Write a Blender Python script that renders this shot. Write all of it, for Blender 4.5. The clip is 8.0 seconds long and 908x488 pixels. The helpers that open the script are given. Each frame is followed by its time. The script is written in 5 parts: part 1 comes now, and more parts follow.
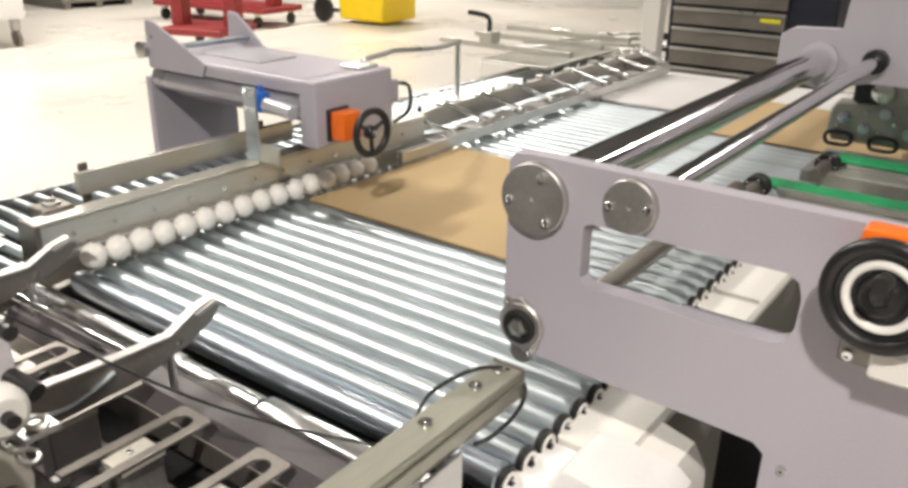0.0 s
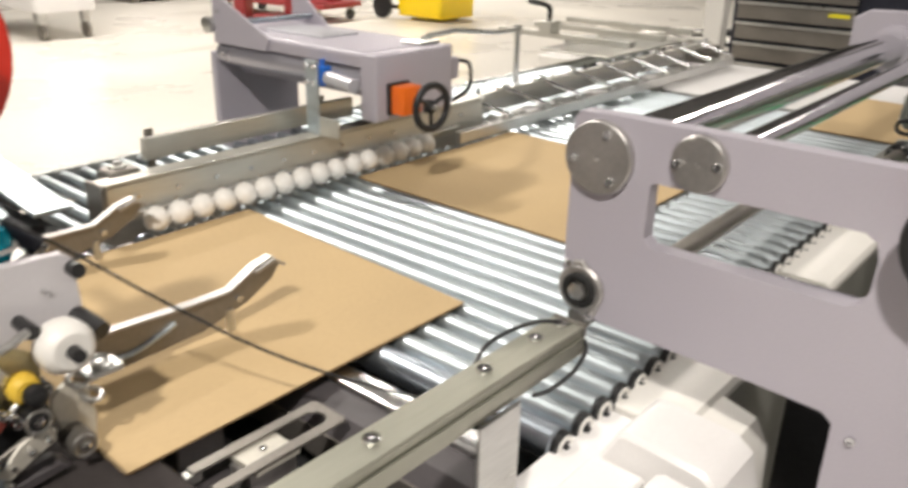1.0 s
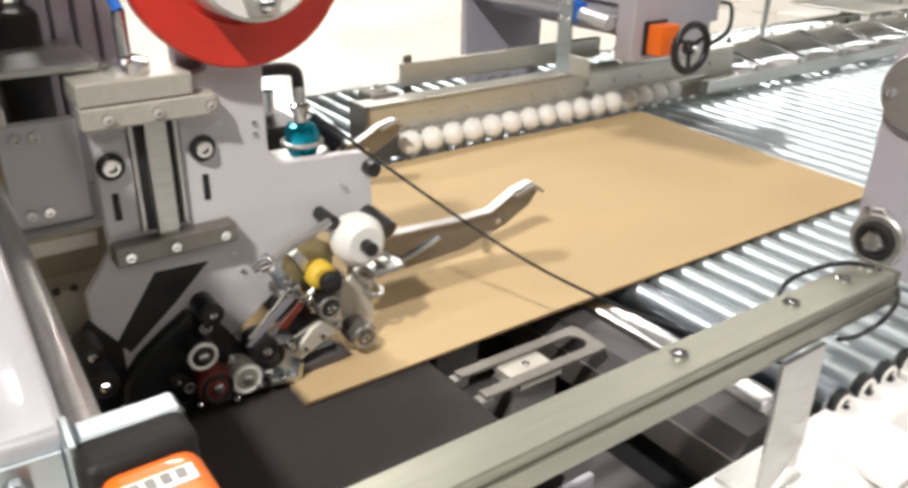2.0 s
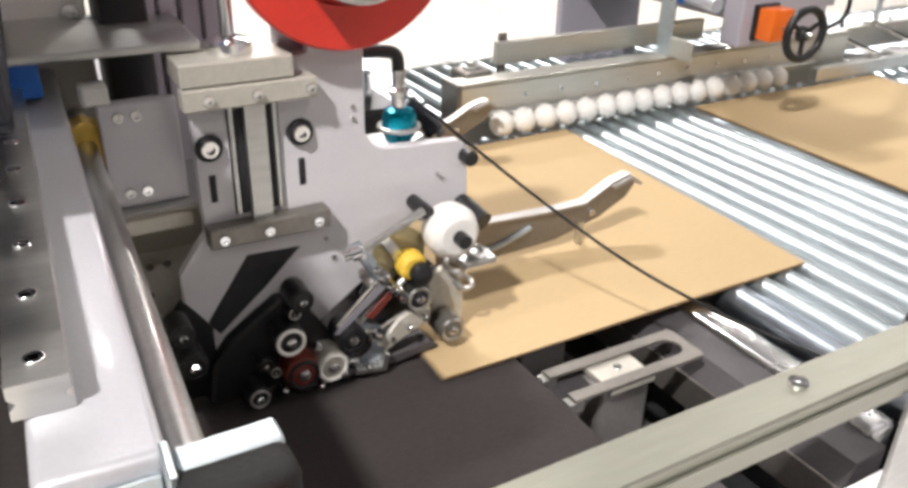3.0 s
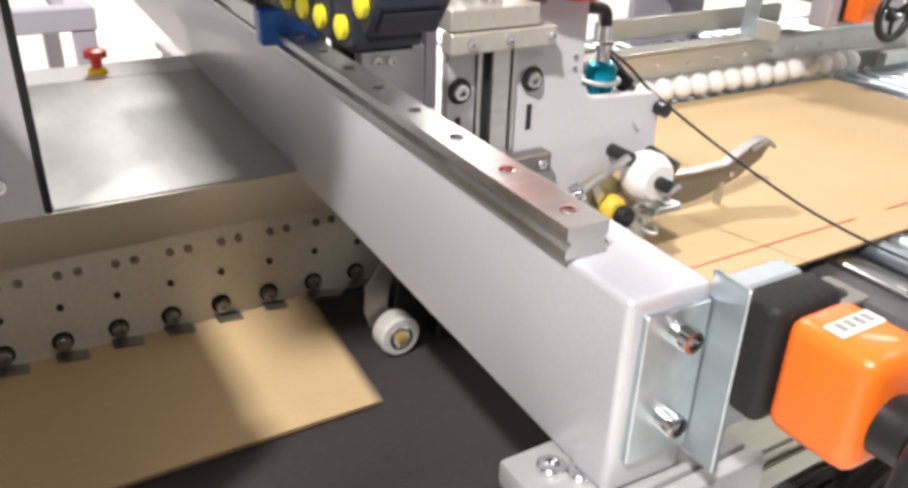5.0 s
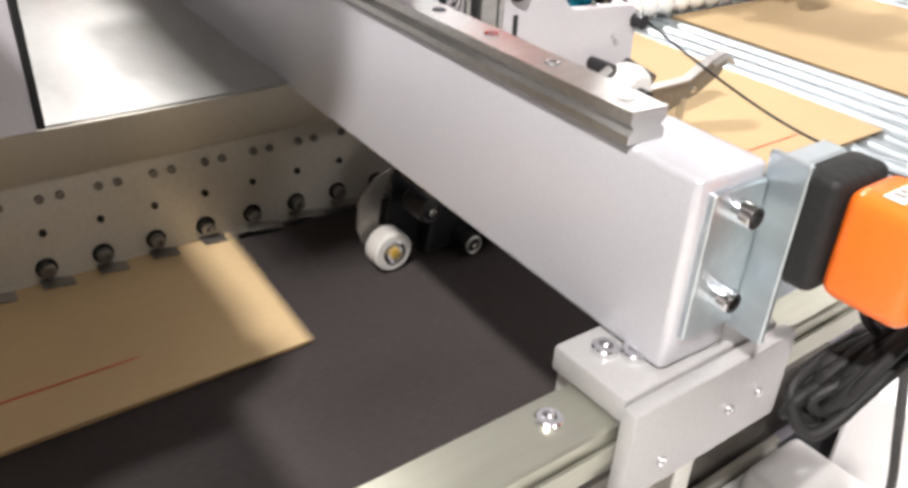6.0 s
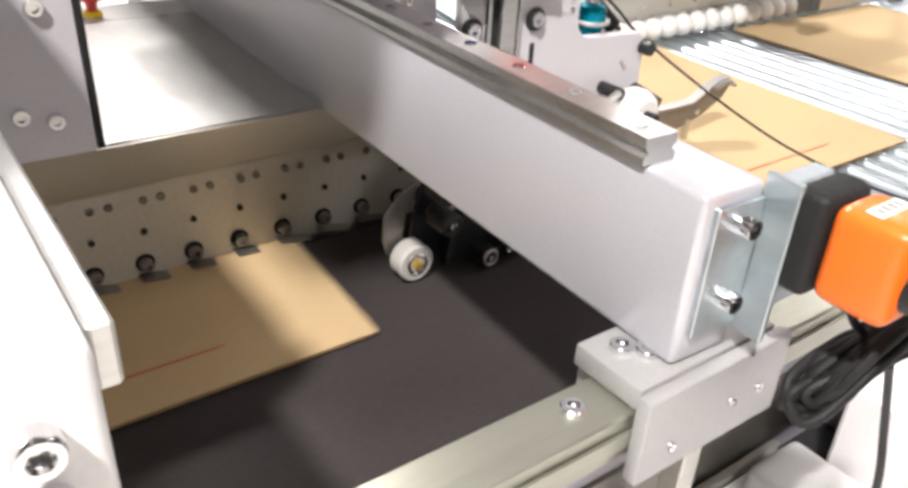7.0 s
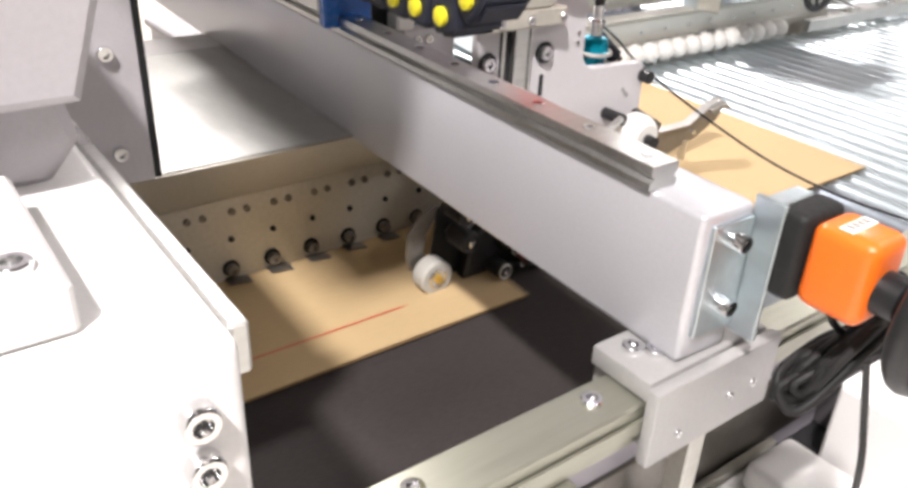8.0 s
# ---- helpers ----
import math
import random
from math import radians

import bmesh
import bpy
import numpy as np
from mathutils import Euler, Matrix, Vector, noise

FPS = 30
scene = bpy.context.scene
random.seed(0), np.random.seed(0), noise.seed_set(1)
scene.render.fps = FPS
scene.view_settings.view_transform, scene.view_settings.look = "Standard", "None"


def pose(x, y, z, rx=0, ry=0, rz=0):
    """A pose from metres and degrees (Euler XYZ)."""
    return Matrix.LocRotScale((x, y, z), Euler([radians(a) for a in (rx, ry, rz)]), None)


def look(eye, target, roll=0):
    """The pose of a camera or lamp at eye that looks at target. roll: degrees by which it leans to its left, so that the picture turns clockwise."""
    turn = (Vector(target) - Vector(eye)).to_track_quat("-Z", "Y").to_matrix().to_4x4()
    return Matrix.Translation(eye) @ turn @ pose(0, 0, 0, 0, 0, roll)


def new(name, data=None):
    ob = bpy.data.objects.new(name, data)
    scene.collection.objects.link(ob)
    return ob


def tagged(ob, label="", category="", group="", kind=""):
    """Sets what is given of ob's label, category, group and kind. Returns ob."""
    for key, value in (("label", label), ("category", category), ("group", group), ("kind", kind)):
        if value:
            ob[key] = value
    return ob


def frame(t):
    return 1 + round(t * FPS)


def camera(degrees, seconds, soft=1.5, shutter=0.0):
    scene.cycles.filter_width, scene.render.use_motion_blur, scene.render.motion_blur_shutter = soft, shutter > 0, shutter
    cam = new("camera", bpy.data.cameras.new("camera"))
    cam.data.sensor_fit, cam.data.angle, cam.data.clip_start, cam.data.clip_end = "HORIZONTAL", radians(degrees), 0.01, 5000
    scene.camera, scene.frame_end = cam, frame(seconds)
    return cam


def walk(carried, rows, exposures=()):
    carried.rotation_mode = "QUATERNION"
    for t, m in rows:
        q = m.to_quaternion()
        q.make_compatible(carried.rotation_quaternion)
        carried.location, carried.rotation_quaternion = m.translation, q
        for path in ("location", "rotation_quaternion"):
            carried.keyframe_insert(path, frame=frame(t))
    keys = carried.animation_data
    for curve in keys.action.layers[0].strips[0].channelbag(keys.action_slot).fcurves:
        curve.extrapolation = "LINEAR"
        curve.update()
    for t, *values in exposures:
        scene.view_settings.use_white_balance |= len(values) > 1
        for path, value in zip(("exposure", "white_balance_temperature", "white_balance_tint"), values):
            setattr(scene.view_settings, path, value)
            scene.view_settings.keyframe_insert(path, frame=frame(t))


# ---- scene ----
cam = camera(58.0, 8.0, soft=3.3, shutter=0.4)
PATH = [
    (0, (0.006, -0.062, 1.706), (-1.088, 1.433, 0.953), 0.9),
    (0.5, (0.013, -0.065, 1.68), (-1.098, 1.428, 0.946), 0.5),
    (1, (0.003, -0.083, 1.636), (-1.188, 1.338, 0.885), 1.2),
    (1.5, (-0.04, -0.158, 1.573), (-1.41, 1.069, 0.788), 1.7),
    (1.6, (-0.055, -0.17, 1.571), (-1.456, 1.01, 0.77), 1.4),
    (1.7, (-0.063, -0.184, 1.57), (-1.486, 0.963, 0.759), 1.2),
    (3, (-0.143, -0.180, 1.580), (-1.682, 0.714, 0.669), 1.4),
    (3.5, (-0.144, -0.250, 1.616), (-1.716, 0.714, 0.840), 3.0),
    (4, (-0.110, -0.388, 1.618), (-1.677, 0.565, 0.824), 2.9),
    (4.2, (-0.134, -0.434, 1.592), (-1.720, 0.475, 0.781), 2.3),
    (5.3, (-0.214, -0.522, 1.523), (-1.698, 0.449, 0.599), 2.1),
    (5.5, (-0.218, -0.543, 1.518), (-1.67, 0.458, 0.575), 2.3),
    (6, (-0.237, -0.588, 1.502), (-1.598, 0.457, 0.474), 3.1),
    (6.5, (-0.245, -0.63, 1.502), (-1.568, 0.468, 0.481), 3.9),
    (7, (-0.199, -0.649, 1.533), (-1.58, 0.404, 0.54), 3.3),
    (7.5, (-0.153, -0.695, 1.56), (-1.577, 0.34, 0.61), 2.5),
    (8, (-0.149, -0.726, 1.58), (-1.543, 0.341, 0.622), 2.7),
]
walk(cam, [(t, look(eye, target, roll)) for t, eye, target, roll in PATH],
     exposures=[(0, -0.07, 6700, 11), (1.0, -0.06, 6650, 11), (1.7, 0.02, 6500, 10), (3.0, 0.26, 6280, 13), (4.2, 0.35, 6250, 14), (5.5, 0.50, 6280, 14), (6.5, 0.58, 6290, 14), (7.5, 0.56, 6310, 15), (8.0, 0.50, 6320, 15)])

# ---- light ----
world = bpy.data.worlds.new("hall")
scene.world = world
world.use_nodes = True
world.node_tree.nodes["Background"].inputs["Color"].default_value = (0.9, 0.95, 1.0, 1)
world.node_tree.nodes["Background"].inputs["Strength"].default_value = 0.25


def unseen_lamp(x, y, z, power, long=2.4, wide=0.35, along_y=True, colour=(1.0, 0.955, 0.89)):
    data = bpy.data.lights.new("unseen_lamp", "AREA")
    data.shape, data.size, data.size_y, data.energy, data.color = "RECTANGLE", wide if along_y else long, long if along_y else wide, power, colour
    lamp = new("lamp", data)
    lamp.location = (x, y, z)
    return lamp


# Unseen; the 80 W row is fill added to brighten faces towards +x.
LAMPS = [(-5.6, 0.9, 6.3, 410, 1.4, 0.5), (1.3, -2.9, 5.8, 545, 0.32, 0.26), (4.6, 0.8, 6.3, 80, 1.4, 0.5), (1.0, 5.5, 6.3, 110, 3.0, 0.30), (-3.6, 7.5, 6.3, 95, 3.0, 0.30),
         (-10.5, 4.5, 6.3, 620, 4.5, 0.6), (-10.5, 12.5, 6.3, 700, 4.5, 0.6), (2.2, 13.0, 6.3, 260, 4.0, 0.5)]
for lamp_row in LAMPS:
    unseen_lamp(*lamp_row)

# ---- materials ----


def material(name, colour, rough=0.5, metal=0.0, vary=0.12, scale=6.0, fine=90.0, bump=0.02, stretch=(1, 1, 1), rough_vary=0.12, coat=0.0, spread=0.0, gloss=0.5):
    """Two scales of noise vary the colour, the gloss and the relief. stretch draws the grain out along an axis."""
    m = bpy.data.materials.new(name)
    m.use_nodes = True
    n, l = m.node_tree.nodes, m.node_tree.links
    b = n["Principled BSDF"]
    b.inputs["Metallic"].default_value = metal
    b.inputs["Coat Weight"].default_value = coat
    b.inputs["Specular IOR Level"].default_value = gloss
    co, mp = n.new("ShaderNodeTexCoord"), n.new("ShaderNodeMapping")
    mp.inputs["Scale"].default_value = stretch
    l.new(co.outputs["Object"], mp.inputs["Vector"])
    big, small = n.new("ShaderNodeTexNoise"), n.new("ShaderNodeTexNoise")
    big.inputs["Scale"].default_value, small.inputs["Scale"].default_value = scale, fine
    big.inputs["Detail"].default_value = 5
    small.inputs["Detail"].default_value = 3
    for node in (big, small):
        l.new(mp.outputs["Vector"], node.inputs["Vector"])
    mix = n.new("ShaderNodeMath")
    mix.operation = "MULTIPLY_ADD"
    mix.inputs[1].default_value = 0.45
    l.new(small.outputs["Fac"], mix.inputs[0])
    half = n.new("ShaderNodeMath")
    half.operation = "MULTIPLY"
    half.inputs[1].default_value = 0.55
    l.new(big.outputs["Fac"], half.inputs[0])
    l.new(half.outputs[0], mix.inputs[2])
    ramp = n.new("ShaderNodeMapRange")
    ramp.inputs["From Min"].default_value, ramp.inputs["From Max"].default_value = 0.3, 0.7
    ramp.inputs["To Min"].default_value, ramp.inputs["To Max"].default_value = 1 - vary, 1 + vary
    l.new(mix.outputs[0], ramp.inputs["Value"])
    shade = n.new("ShaderNodeVectorMath")
    shade.operation = "SCALE"
    shade.inputs[0].default_value = colour
    last = ramp.outputs[0]
    if spread:
        info, range_ = n.new("ShaderNodeObjectInfo"), n.new("ShaderNodeMapRange")
        range_.inputs["To Min"].default_value, range_.inputs["To Max"].default_value = 1 - spread, 1 + spread
        l.new(info.outputs["Random"], range_.inputs["Value"])
        both = n.new("ShaderNodeMath")
        both.operation = "MULTIPLY"
        l.new(last, both.inputs[0])
        l.new(range_.outputs[0], both.inputs[1])
        last = both.outputs[0]
    l.new(last, shade.inputs["Scale"])
    l.new(shade.outputs[0], b.inputs["Base Color"])
    rr = n.new("ShaderNodeMapRange")
    rr.inputs["From Min"].default_value, rr.inputs["From Max"].default_value = 0.3, 0.7
    rr.inputs["To Min"].default_value, rr.inputs["To Max"].default_value = max(rough - rough_vary, 0.03), min(rough + rough_vary, 1)
    l.new(big.outputs["Fac"], rr.inputs["Value"])
    l.new(rr.outputs[0], b.inputs["Roughness"])
    if bump:
        bp = n.new("ShaderNodeBump")
        bp.inputs["Strength"].default_value, bp.inputs["Distance"].default_value = min(1, bump * 10), 0.002
        l.new(small.outputs["Fac"], bp.inputs["Height"])
        l.new(bp.outputs["Normal"], b.inputs["Normal"])
    return m


ZINC = material("zinc_plated_steel", (0.54, 0.60, 0.63), 0.43, 1.0, 0.16, 9, 60, 0.003, (0.25, 1, 1), 0.08, spread=0.09)
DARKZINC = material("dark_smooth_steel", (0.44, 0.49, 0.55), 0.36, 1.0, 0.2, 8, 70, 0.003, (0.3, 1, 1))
CHROME = material("polished_steel", (0.78, 0.78, 0.79), 0.13, 1.0, 0.08, 5, 80, 0.004, (1, 0.2, 1), 0.06)
BRIGHT = material("bright_drawn_steel", (0.66, 0.66, 0.66), 0.27, 1.0, 0.12, 6, 120, 0.006, (0.3, 1, 1), 0.08)
STEEL = material("brushed_steel", (0.60, 0.60, 0.58), 0.36, 1.0, 0.14, 10, 160, 0.015, (1, 0.15, 1))
SHEETSTEEL = material("stainless_sheet", (0.50, 0.50, 0.48), 0.36, 0.6, 0.12, 4, 60, 0.02, (0.4, 1, 1), 0.1)
ALU = material("anodised_aluminium", (0.62, 0.61, 0.56), 0.4, 0.85, 0.1, 7, 140, 0.012, (1, 0.1, 1))
KHAKI = material("greenish_anodised_aluminium", (0.385, 0.385, 0.32), 0.38, 0.75, 0.1, 7, 140, 0.012, (1, 0.1, 1))
CASTSTEEL = material("turned_grey_steel", (0.44, 0.425, 0.41), 0.40, 0.8, 0.15, 8, 120, 0.02)
DULL = material("dull_grey_steel", (0.25, 0.232, 0.21), 0.42, 0.8, 0.15, 8, 120, 0.02)
PLATE = material("grey_nickel_plate", (0.55, 0.525, 0.46), 0.42, 0.35, 0.12, 5, 140, 0.015)
TUBEGREY = material("grey_satin_tube", (0.40, 0.39, 0.43), 0.30, 0.5, 0.06, 4, 200, 0.01, rough_vary=0.06)
LILAC = material("lilac_grey_paint", (0.42, 0.395, 0.445), 0.42, 0.0, 0.05, 3, 240, 0.03, rough_vary=0.08, coat=0.15)
HEADGREY = material("light_grey_paint", (0.61, 0.59, 0.61), 0.4, 0.0, 0.05, 4, 260, 0.02, rough_vary=0.08, coat=0.1)
CLAMPGREY = material("silver_cast_paint", (0.39, 0.385, 0.38), 0.40, 0.25, 0.08, 6, 220, 0.015, rough_vary=0.08)
COVERGREY = material("mid_grey_paint", (0.45, 0.43, 0.45), 0.42, 0.0, 0.06, 4, 240, 0.02, rough_vary=0.08, coat=0.1)
SILVER = material("silver_grey_paint", (0.56, 0.56, 0.59), 0.36, 0.35, 0.06, 5, 260, 0.010, rough_vary=0.08, coat=0.2)
WHITEPAINT = material("white_paint", (0.78, 0.765, 0.755), 0.4, 0.0, 0.05, 3, 200, 0.02, coat=0.15)
CREAM = material("cream_paint", (0.74, 0.72, 0.68), 0.42, 0.0, 0.06, 3, 200, 0.02)
CARD = material("brown_corrugated_cardboard", (0.475, 0.345, 0.185), 0.85, 0.0, 0.08, 4, 160, 0.012, (1, 0.6, 1), 0.05)
CARDEDGE = material("cut_cardboard_edge", (0.30, 0.19, 0.09), 0.9, 0.0, 0.35, 60, 300, 0.08)
BELT = material("black_rubber_belt", (0.040, 0.0345, 0.0335), 0.75, 0.0, 0.25, 5, 300, 0.05, (1, 0.3, 1), gloss=0.12)
BLACK = material("black_plastic", (0.012, 0.012, 0.013), 0.38, 0.0, 0.2, 8, 150, 0.02)
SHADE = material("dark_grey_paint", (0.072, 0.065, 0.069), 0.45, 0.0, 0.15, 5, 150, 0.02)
# Near-black for hidden steel; in gaps and slots it stands for shade.
DARK = material("dark_steel_and_gap_shade", (0.026, 0.026, 0.028), 0.6, 0.3, 0.3, 6, 90, 0.03)
NAVY = material("blue_black_plastic", (0.013, 0.015, 0.027), 0.46, 0.0, 0.2, 8, 200, 0.02, gloss=0.45)
RUBBER = material("black_rubber", (0.016, 0.016, 0.016), 0.6, 0.0, 0.2, 20, 200, 0.04, gloss=0.25)
WHITEPLASTIC = material("white_plastic", (0.84, 0.82, 0.78), 0.38, 0.0, 0.05, 12, 200, 0.01)
RED = material("red_plastic", (0.66, 0.035, 0.018), 0.4, 0.0, 0.1, 6, 120, 0.02, coat=0.2)
DARKRED = material("dark_red_paint", (0.27, 0.028, 0.030), 0.5, 0.0, 0.15, 4, 90, 0.02)
ORANGE = material("orange_plastic", (0.90, 0.17, 0.012), 0.38, 0.0, 0.06, 10, 220, 0.02, coat=0.2)
YELLOW = material("yellow_plastic", (0.88, 0.62, 0.01), 0.45, 0.0, 0.06, 6, 120, 0.02)
STUD = material("yellow_clip_plastic", (0.80, 0.72, 0.03), 0.45, 0.0, 0.06, 20, 150, 0.01)
BLUE = material("blue_plastic", (0.02, 0.14, 0.55), 0.35, 0.0, 0.12, 10, 150, 0.02)
TEAL = material("teal_anodised", (0.0, 0.33, 0.46), 0.22, 0.5, 0.12, 20, 150, 0.01)
GREEN = material("green_belt", (0.02, 0.32, 0.12), 0.5, 0.0, 0.15, 10, 150, 0.03)
BRASSPLATE = material("yellow_passivated_steel", (0.44, 0.38, 0.22), 0.4, 0.7, 0.15, 12, 120, 0.02)
BRASS = material("yellow_brass", (0.72, 0.48, 0.10), 0.38, 0.6, 0.15, 15, 120, 0.02)
AMBER = material("yellow_urethane", (0.78, 0.52, 0.06), 0.45, 0.0, 0.12, 15, 120, 0.02)
GREYROLL = material("grey_rubber_tyre", (0.42, 0.41, 0.38), 0.55, 0.0, 0.12, 15, 200, 0.03)
MAROON = material("dark_red_roller", (0.16, 0.03, 0.02), 0.4, 0.0, 0.2, 15, 120, 0.02)
FLOOR = material("pale_epoxy_floor", (0.74, 0.70, 0.63), 0.32, 0.0, 0.05, 0.5, 14, 0.01)
# Roof and walls are unseen; both are darkened to cut bounce light.
ROOF = material("unseen_dark_roof", (0.13, 0.13, 0.133), 0.7, 0.0, 0.15, 0.6, 30, 0.02)
WALL = material("grey_hall_wall", (0.22, 0.215, 0.21), 0.7, 0.0, 0.06, 0.4, 30, 0.02)
REDLINE = material("red_tear_tape", (0.55, 0.05, 0.02), 0.4, 0.0, 0.15, 20, 200, 0.0)
INK = material("grey_print", (0.25, 0.24, 0.23), 0.6, 0.0, 0.2, 30, 200, 0.0)
CASTIRON = material("grey_cast_motor", (0.30, 0.30, 0.27), 0.5, 0.5, 0.2, 12, 150, 0.03)

# ---- shapes ----


def box(bm, x0, x1, y0, y1, z0, z1, bevel=0.002, seg=1):
    made = bmesh.ops.create_cube(bm, size=1)["verts"]
    bmesh.ops.scale(bm, vec=(x1 - x0, y1 - y0, z1 - z0), verts=made)
    bmesh.ops.translate(bm, vec=((x0 + x1) / 2, (y0 + y1) / 2, (z0 + z1) / 2), verts=made)
    if bevel:
        edges = list({e for v in made for e in v.link_edges})
        bmesh.ops.bevel(bm, geom=edges, offset=bevel, segments=seg, profile=0.5, affect="EDGES", clamp_overlap=True)
    return bm


def rod(bm, a, b, r, r2=None, seg=24, caps=True):
    a, b = Vector(a), Vector(b)
    m = Matrix.Translation((a + b) / 2) @ (b - a).to_track_quat("Z", "Y").to_matrix().to_4x4()
    bmesh.ops.create_cone(bm, cap_ends=caps, segments=seg, radius1=r, radius2=r if r2 is None else r2, depth=(b - a).length, matrix=m)
    return bm


def lathe(bm, a, way, profile, seg=28):
    """Rings of (distance along way, radius), closed at both ends."""
    way = Vector(way).normalized()
    turn = way.to_track_quat("Z", "Y").to_matrix()
    rings = []
    for d, r in profile:
        rings.append([bm.verts.new(Vector(a) + way * d + turn @ Vector((r * math.cos(k * math.tau / seg), r * math.sin(k * math.tau / seg), 0))) for k in range(seg)])
    for one, two in zip(rings, rings[1:]):
        for k in range(seg):
            bm.faces.new((one[k], one[(k + 1) % seg], two[(k + 1) % seg], two[k]))
    bm.faces.new(list(reversed(rings[0])))
    bm.faces.new(rings[-1])
    return bm


def ring(bm, c, way, r, thick, seg=36, sides=10):
    """A torus."""
    turn = Vector(way).normalized().to_track_quat("Z", "Y").to_matrix()
    grid = [[bm.verts.new(Vector(c) + turn @ Vector(((r + thick * math.cos(j)) * math.cos(i), (r + thick * math.cos(j)) * math.sin(i), thick * math.sin(j))))
             for j in np.linspace(0, math.tau, sides, endpoint=False)] for i in np.linspace(0, math.tau, seg, endpoint=False)]
    for i in range(seg):
        for j in range(sides):
            bm.faces.new((grid[i][j], grid[(i + 1) % seg][j], grid[(i + 1) % seg][(j + 1) % sides], grid[i][(j + 1) % sides]))
    return bm


def ball(bm, c, r, seg=20, squash=(1, 1, 1)):
    bmesh.ops.create_uvsphere(bm, u_segments=seg, v_segments=seg // 2, radius=r, matrix=Matrix.Translation(c) @ Matrix.Diagonal((*squash, 1)))
    return bm


def slab(bm, outline, axis, a, b, bevel=0.0):
    """A flat outline of two coordinates, drawn out along axis from a to b."""
    def at(p, d):
        return {"x": (d, p[0], p[1]), "y": (p[0], d, p[1]), "z": (p[0], p[1], d)}[axis]
    low, high = [bm.verts.new(at(p, a)) for p in outline], [bm.verts.new(at(p, b)) for p in outline]
    faces = [bm.faces.new(low), bm.faces.new(high)]
    for k in range(len(outline)):
        faces.append(bm.faces.new((low[k], low[(k + 1) % len(low)], high[(k + 1) % len(low)], high[k])))
    bmesh.ops.recalc_face_normals(bm, faces=faces)
    if bevel:
        rim = [e for f in faces[:2] for e in f.edges]
        bmesh.ops.bevel(bm, geom=rim, offset=bevel, segments=1, profile=0.5, affect="EDGES", clamp_overlap=True)
    return bm


def arc(c, r, a0, a1, n=8):
    return [(c[0] + r * math.cos(radians(a)), c[1] + r * math.sin(radians(a))) for a in np.linspace(a0, a1, n)]


def hose(bm, points, r, seg=10, steps=8):
    """A round cable along a smooth line through the points."""
    pts = [Vector(p) for p in points]
    pts = [2 * pts[0] - pts[1], *pts, 2 * pts[-1] - pts[-2]]
    line = []
    for p0, p1, p2, p3 in zip(pts, pts[1:], pts[2:], pts[3:]):
        for s in np.linspace(0, 1, steps, endpoint=False):
            line.append(0.5 * (2 * p1 + (p2 - p0) * s + (2 * p0 - 5 * p1 + 4 * p2 - p3) * s * s + (3 * p1 - p0 - 3 * p2 + p3) * s ** 3))
    line.append(pts[-2])
    rings, side = [], None
    for k, p in enumerate(line):
        way = (line[min(k + 1, len(line) - 1)] - line[max(k - 1, 0)]).normalized()
        side = way.orthogonal() if side is None else (side - way * side.dot(way))
        side.normalize()
        up = way.cross(side)
        rings.append([bm.verts.new(p + r * (side * math.cos(a) + up * math.sin(a))) for a in np.linspace(0, math.tau, seg, endpoint=False)])
    for one, two in zip(rings, rings[1:]):
        for k in range(seg):
            bm.faces.new((one[k], one[(k + 1) % seg], two[(k + 1) % seg], two[k]))
    bm.faces.new(list(reversed(rings[0])))
    bm.faces.new(rings[-1])
    return bm


def thing(name, base, label, category, group="", kind=""):
    ob = new(name)
    ob.location = base
    ob.empty_display_size = 0.05
    return tagged(ob, label, category, group, kind)


def root(ob):
    while ob.parent:
        ob = ob.parent
    return ob


def mesh_of(name, bm, mat, smooth=True):
    me = bpy.data.meshes.new(name)
    bmesh.ops.recalc_face_normals(bm, faces=bm.faces)
    bm.to_mesh(me)
    bm.free()
    me.materials.append(mat)
    if smooth:
        me.shade_smooth()
        me.set_sharp_from_angle(angle=radians(35))
    return me


def part(name, bm, mat, parent, label=""):
    """A mesh given in world coordinates, as a part of parent."""
    base = root(parent).location
    bmesh.ops.translate(bm, vec=-base, verts=bm.verts)
    ob = new(name, mesh_of(name, bm, mat))
    ob.parent = parent
    return tagged(ob, label)


def piece(name, mesh, parent, where, label=""):
    """One of many alike parts: where is in world coordinates."""
    ob = new(name, mesh)
    ob.parent = parent
    ob.location = Vector(where) - root(parent).location
    return tagged(ob, label)


def single(name, bm, mat, base, label, category, group="", kind=""):
    """A thing of one mesh, its origin at base."""
    bmesh.ops.translate(bm, vec=-Vector(base), verts=bm.verts)
    ob = new(name, mesh_of(name, bm, mat))
    ob.location = base
    return tagged(ob, label, category, group, kind)


B = bmesh.new


def bolt_mesh(r, h, way, mat, name="bolt"):
    """A socket head: a round head with a sunk middle."""
    bm = lathe(B(), (0, 0, 0), way, [(0, r), (h * 0.85, r), (h, r * 0.9), (h, r * 0.55), (h * 0.5, r * 0.5)], 16)
    return mesh_of(name, bm, mat)


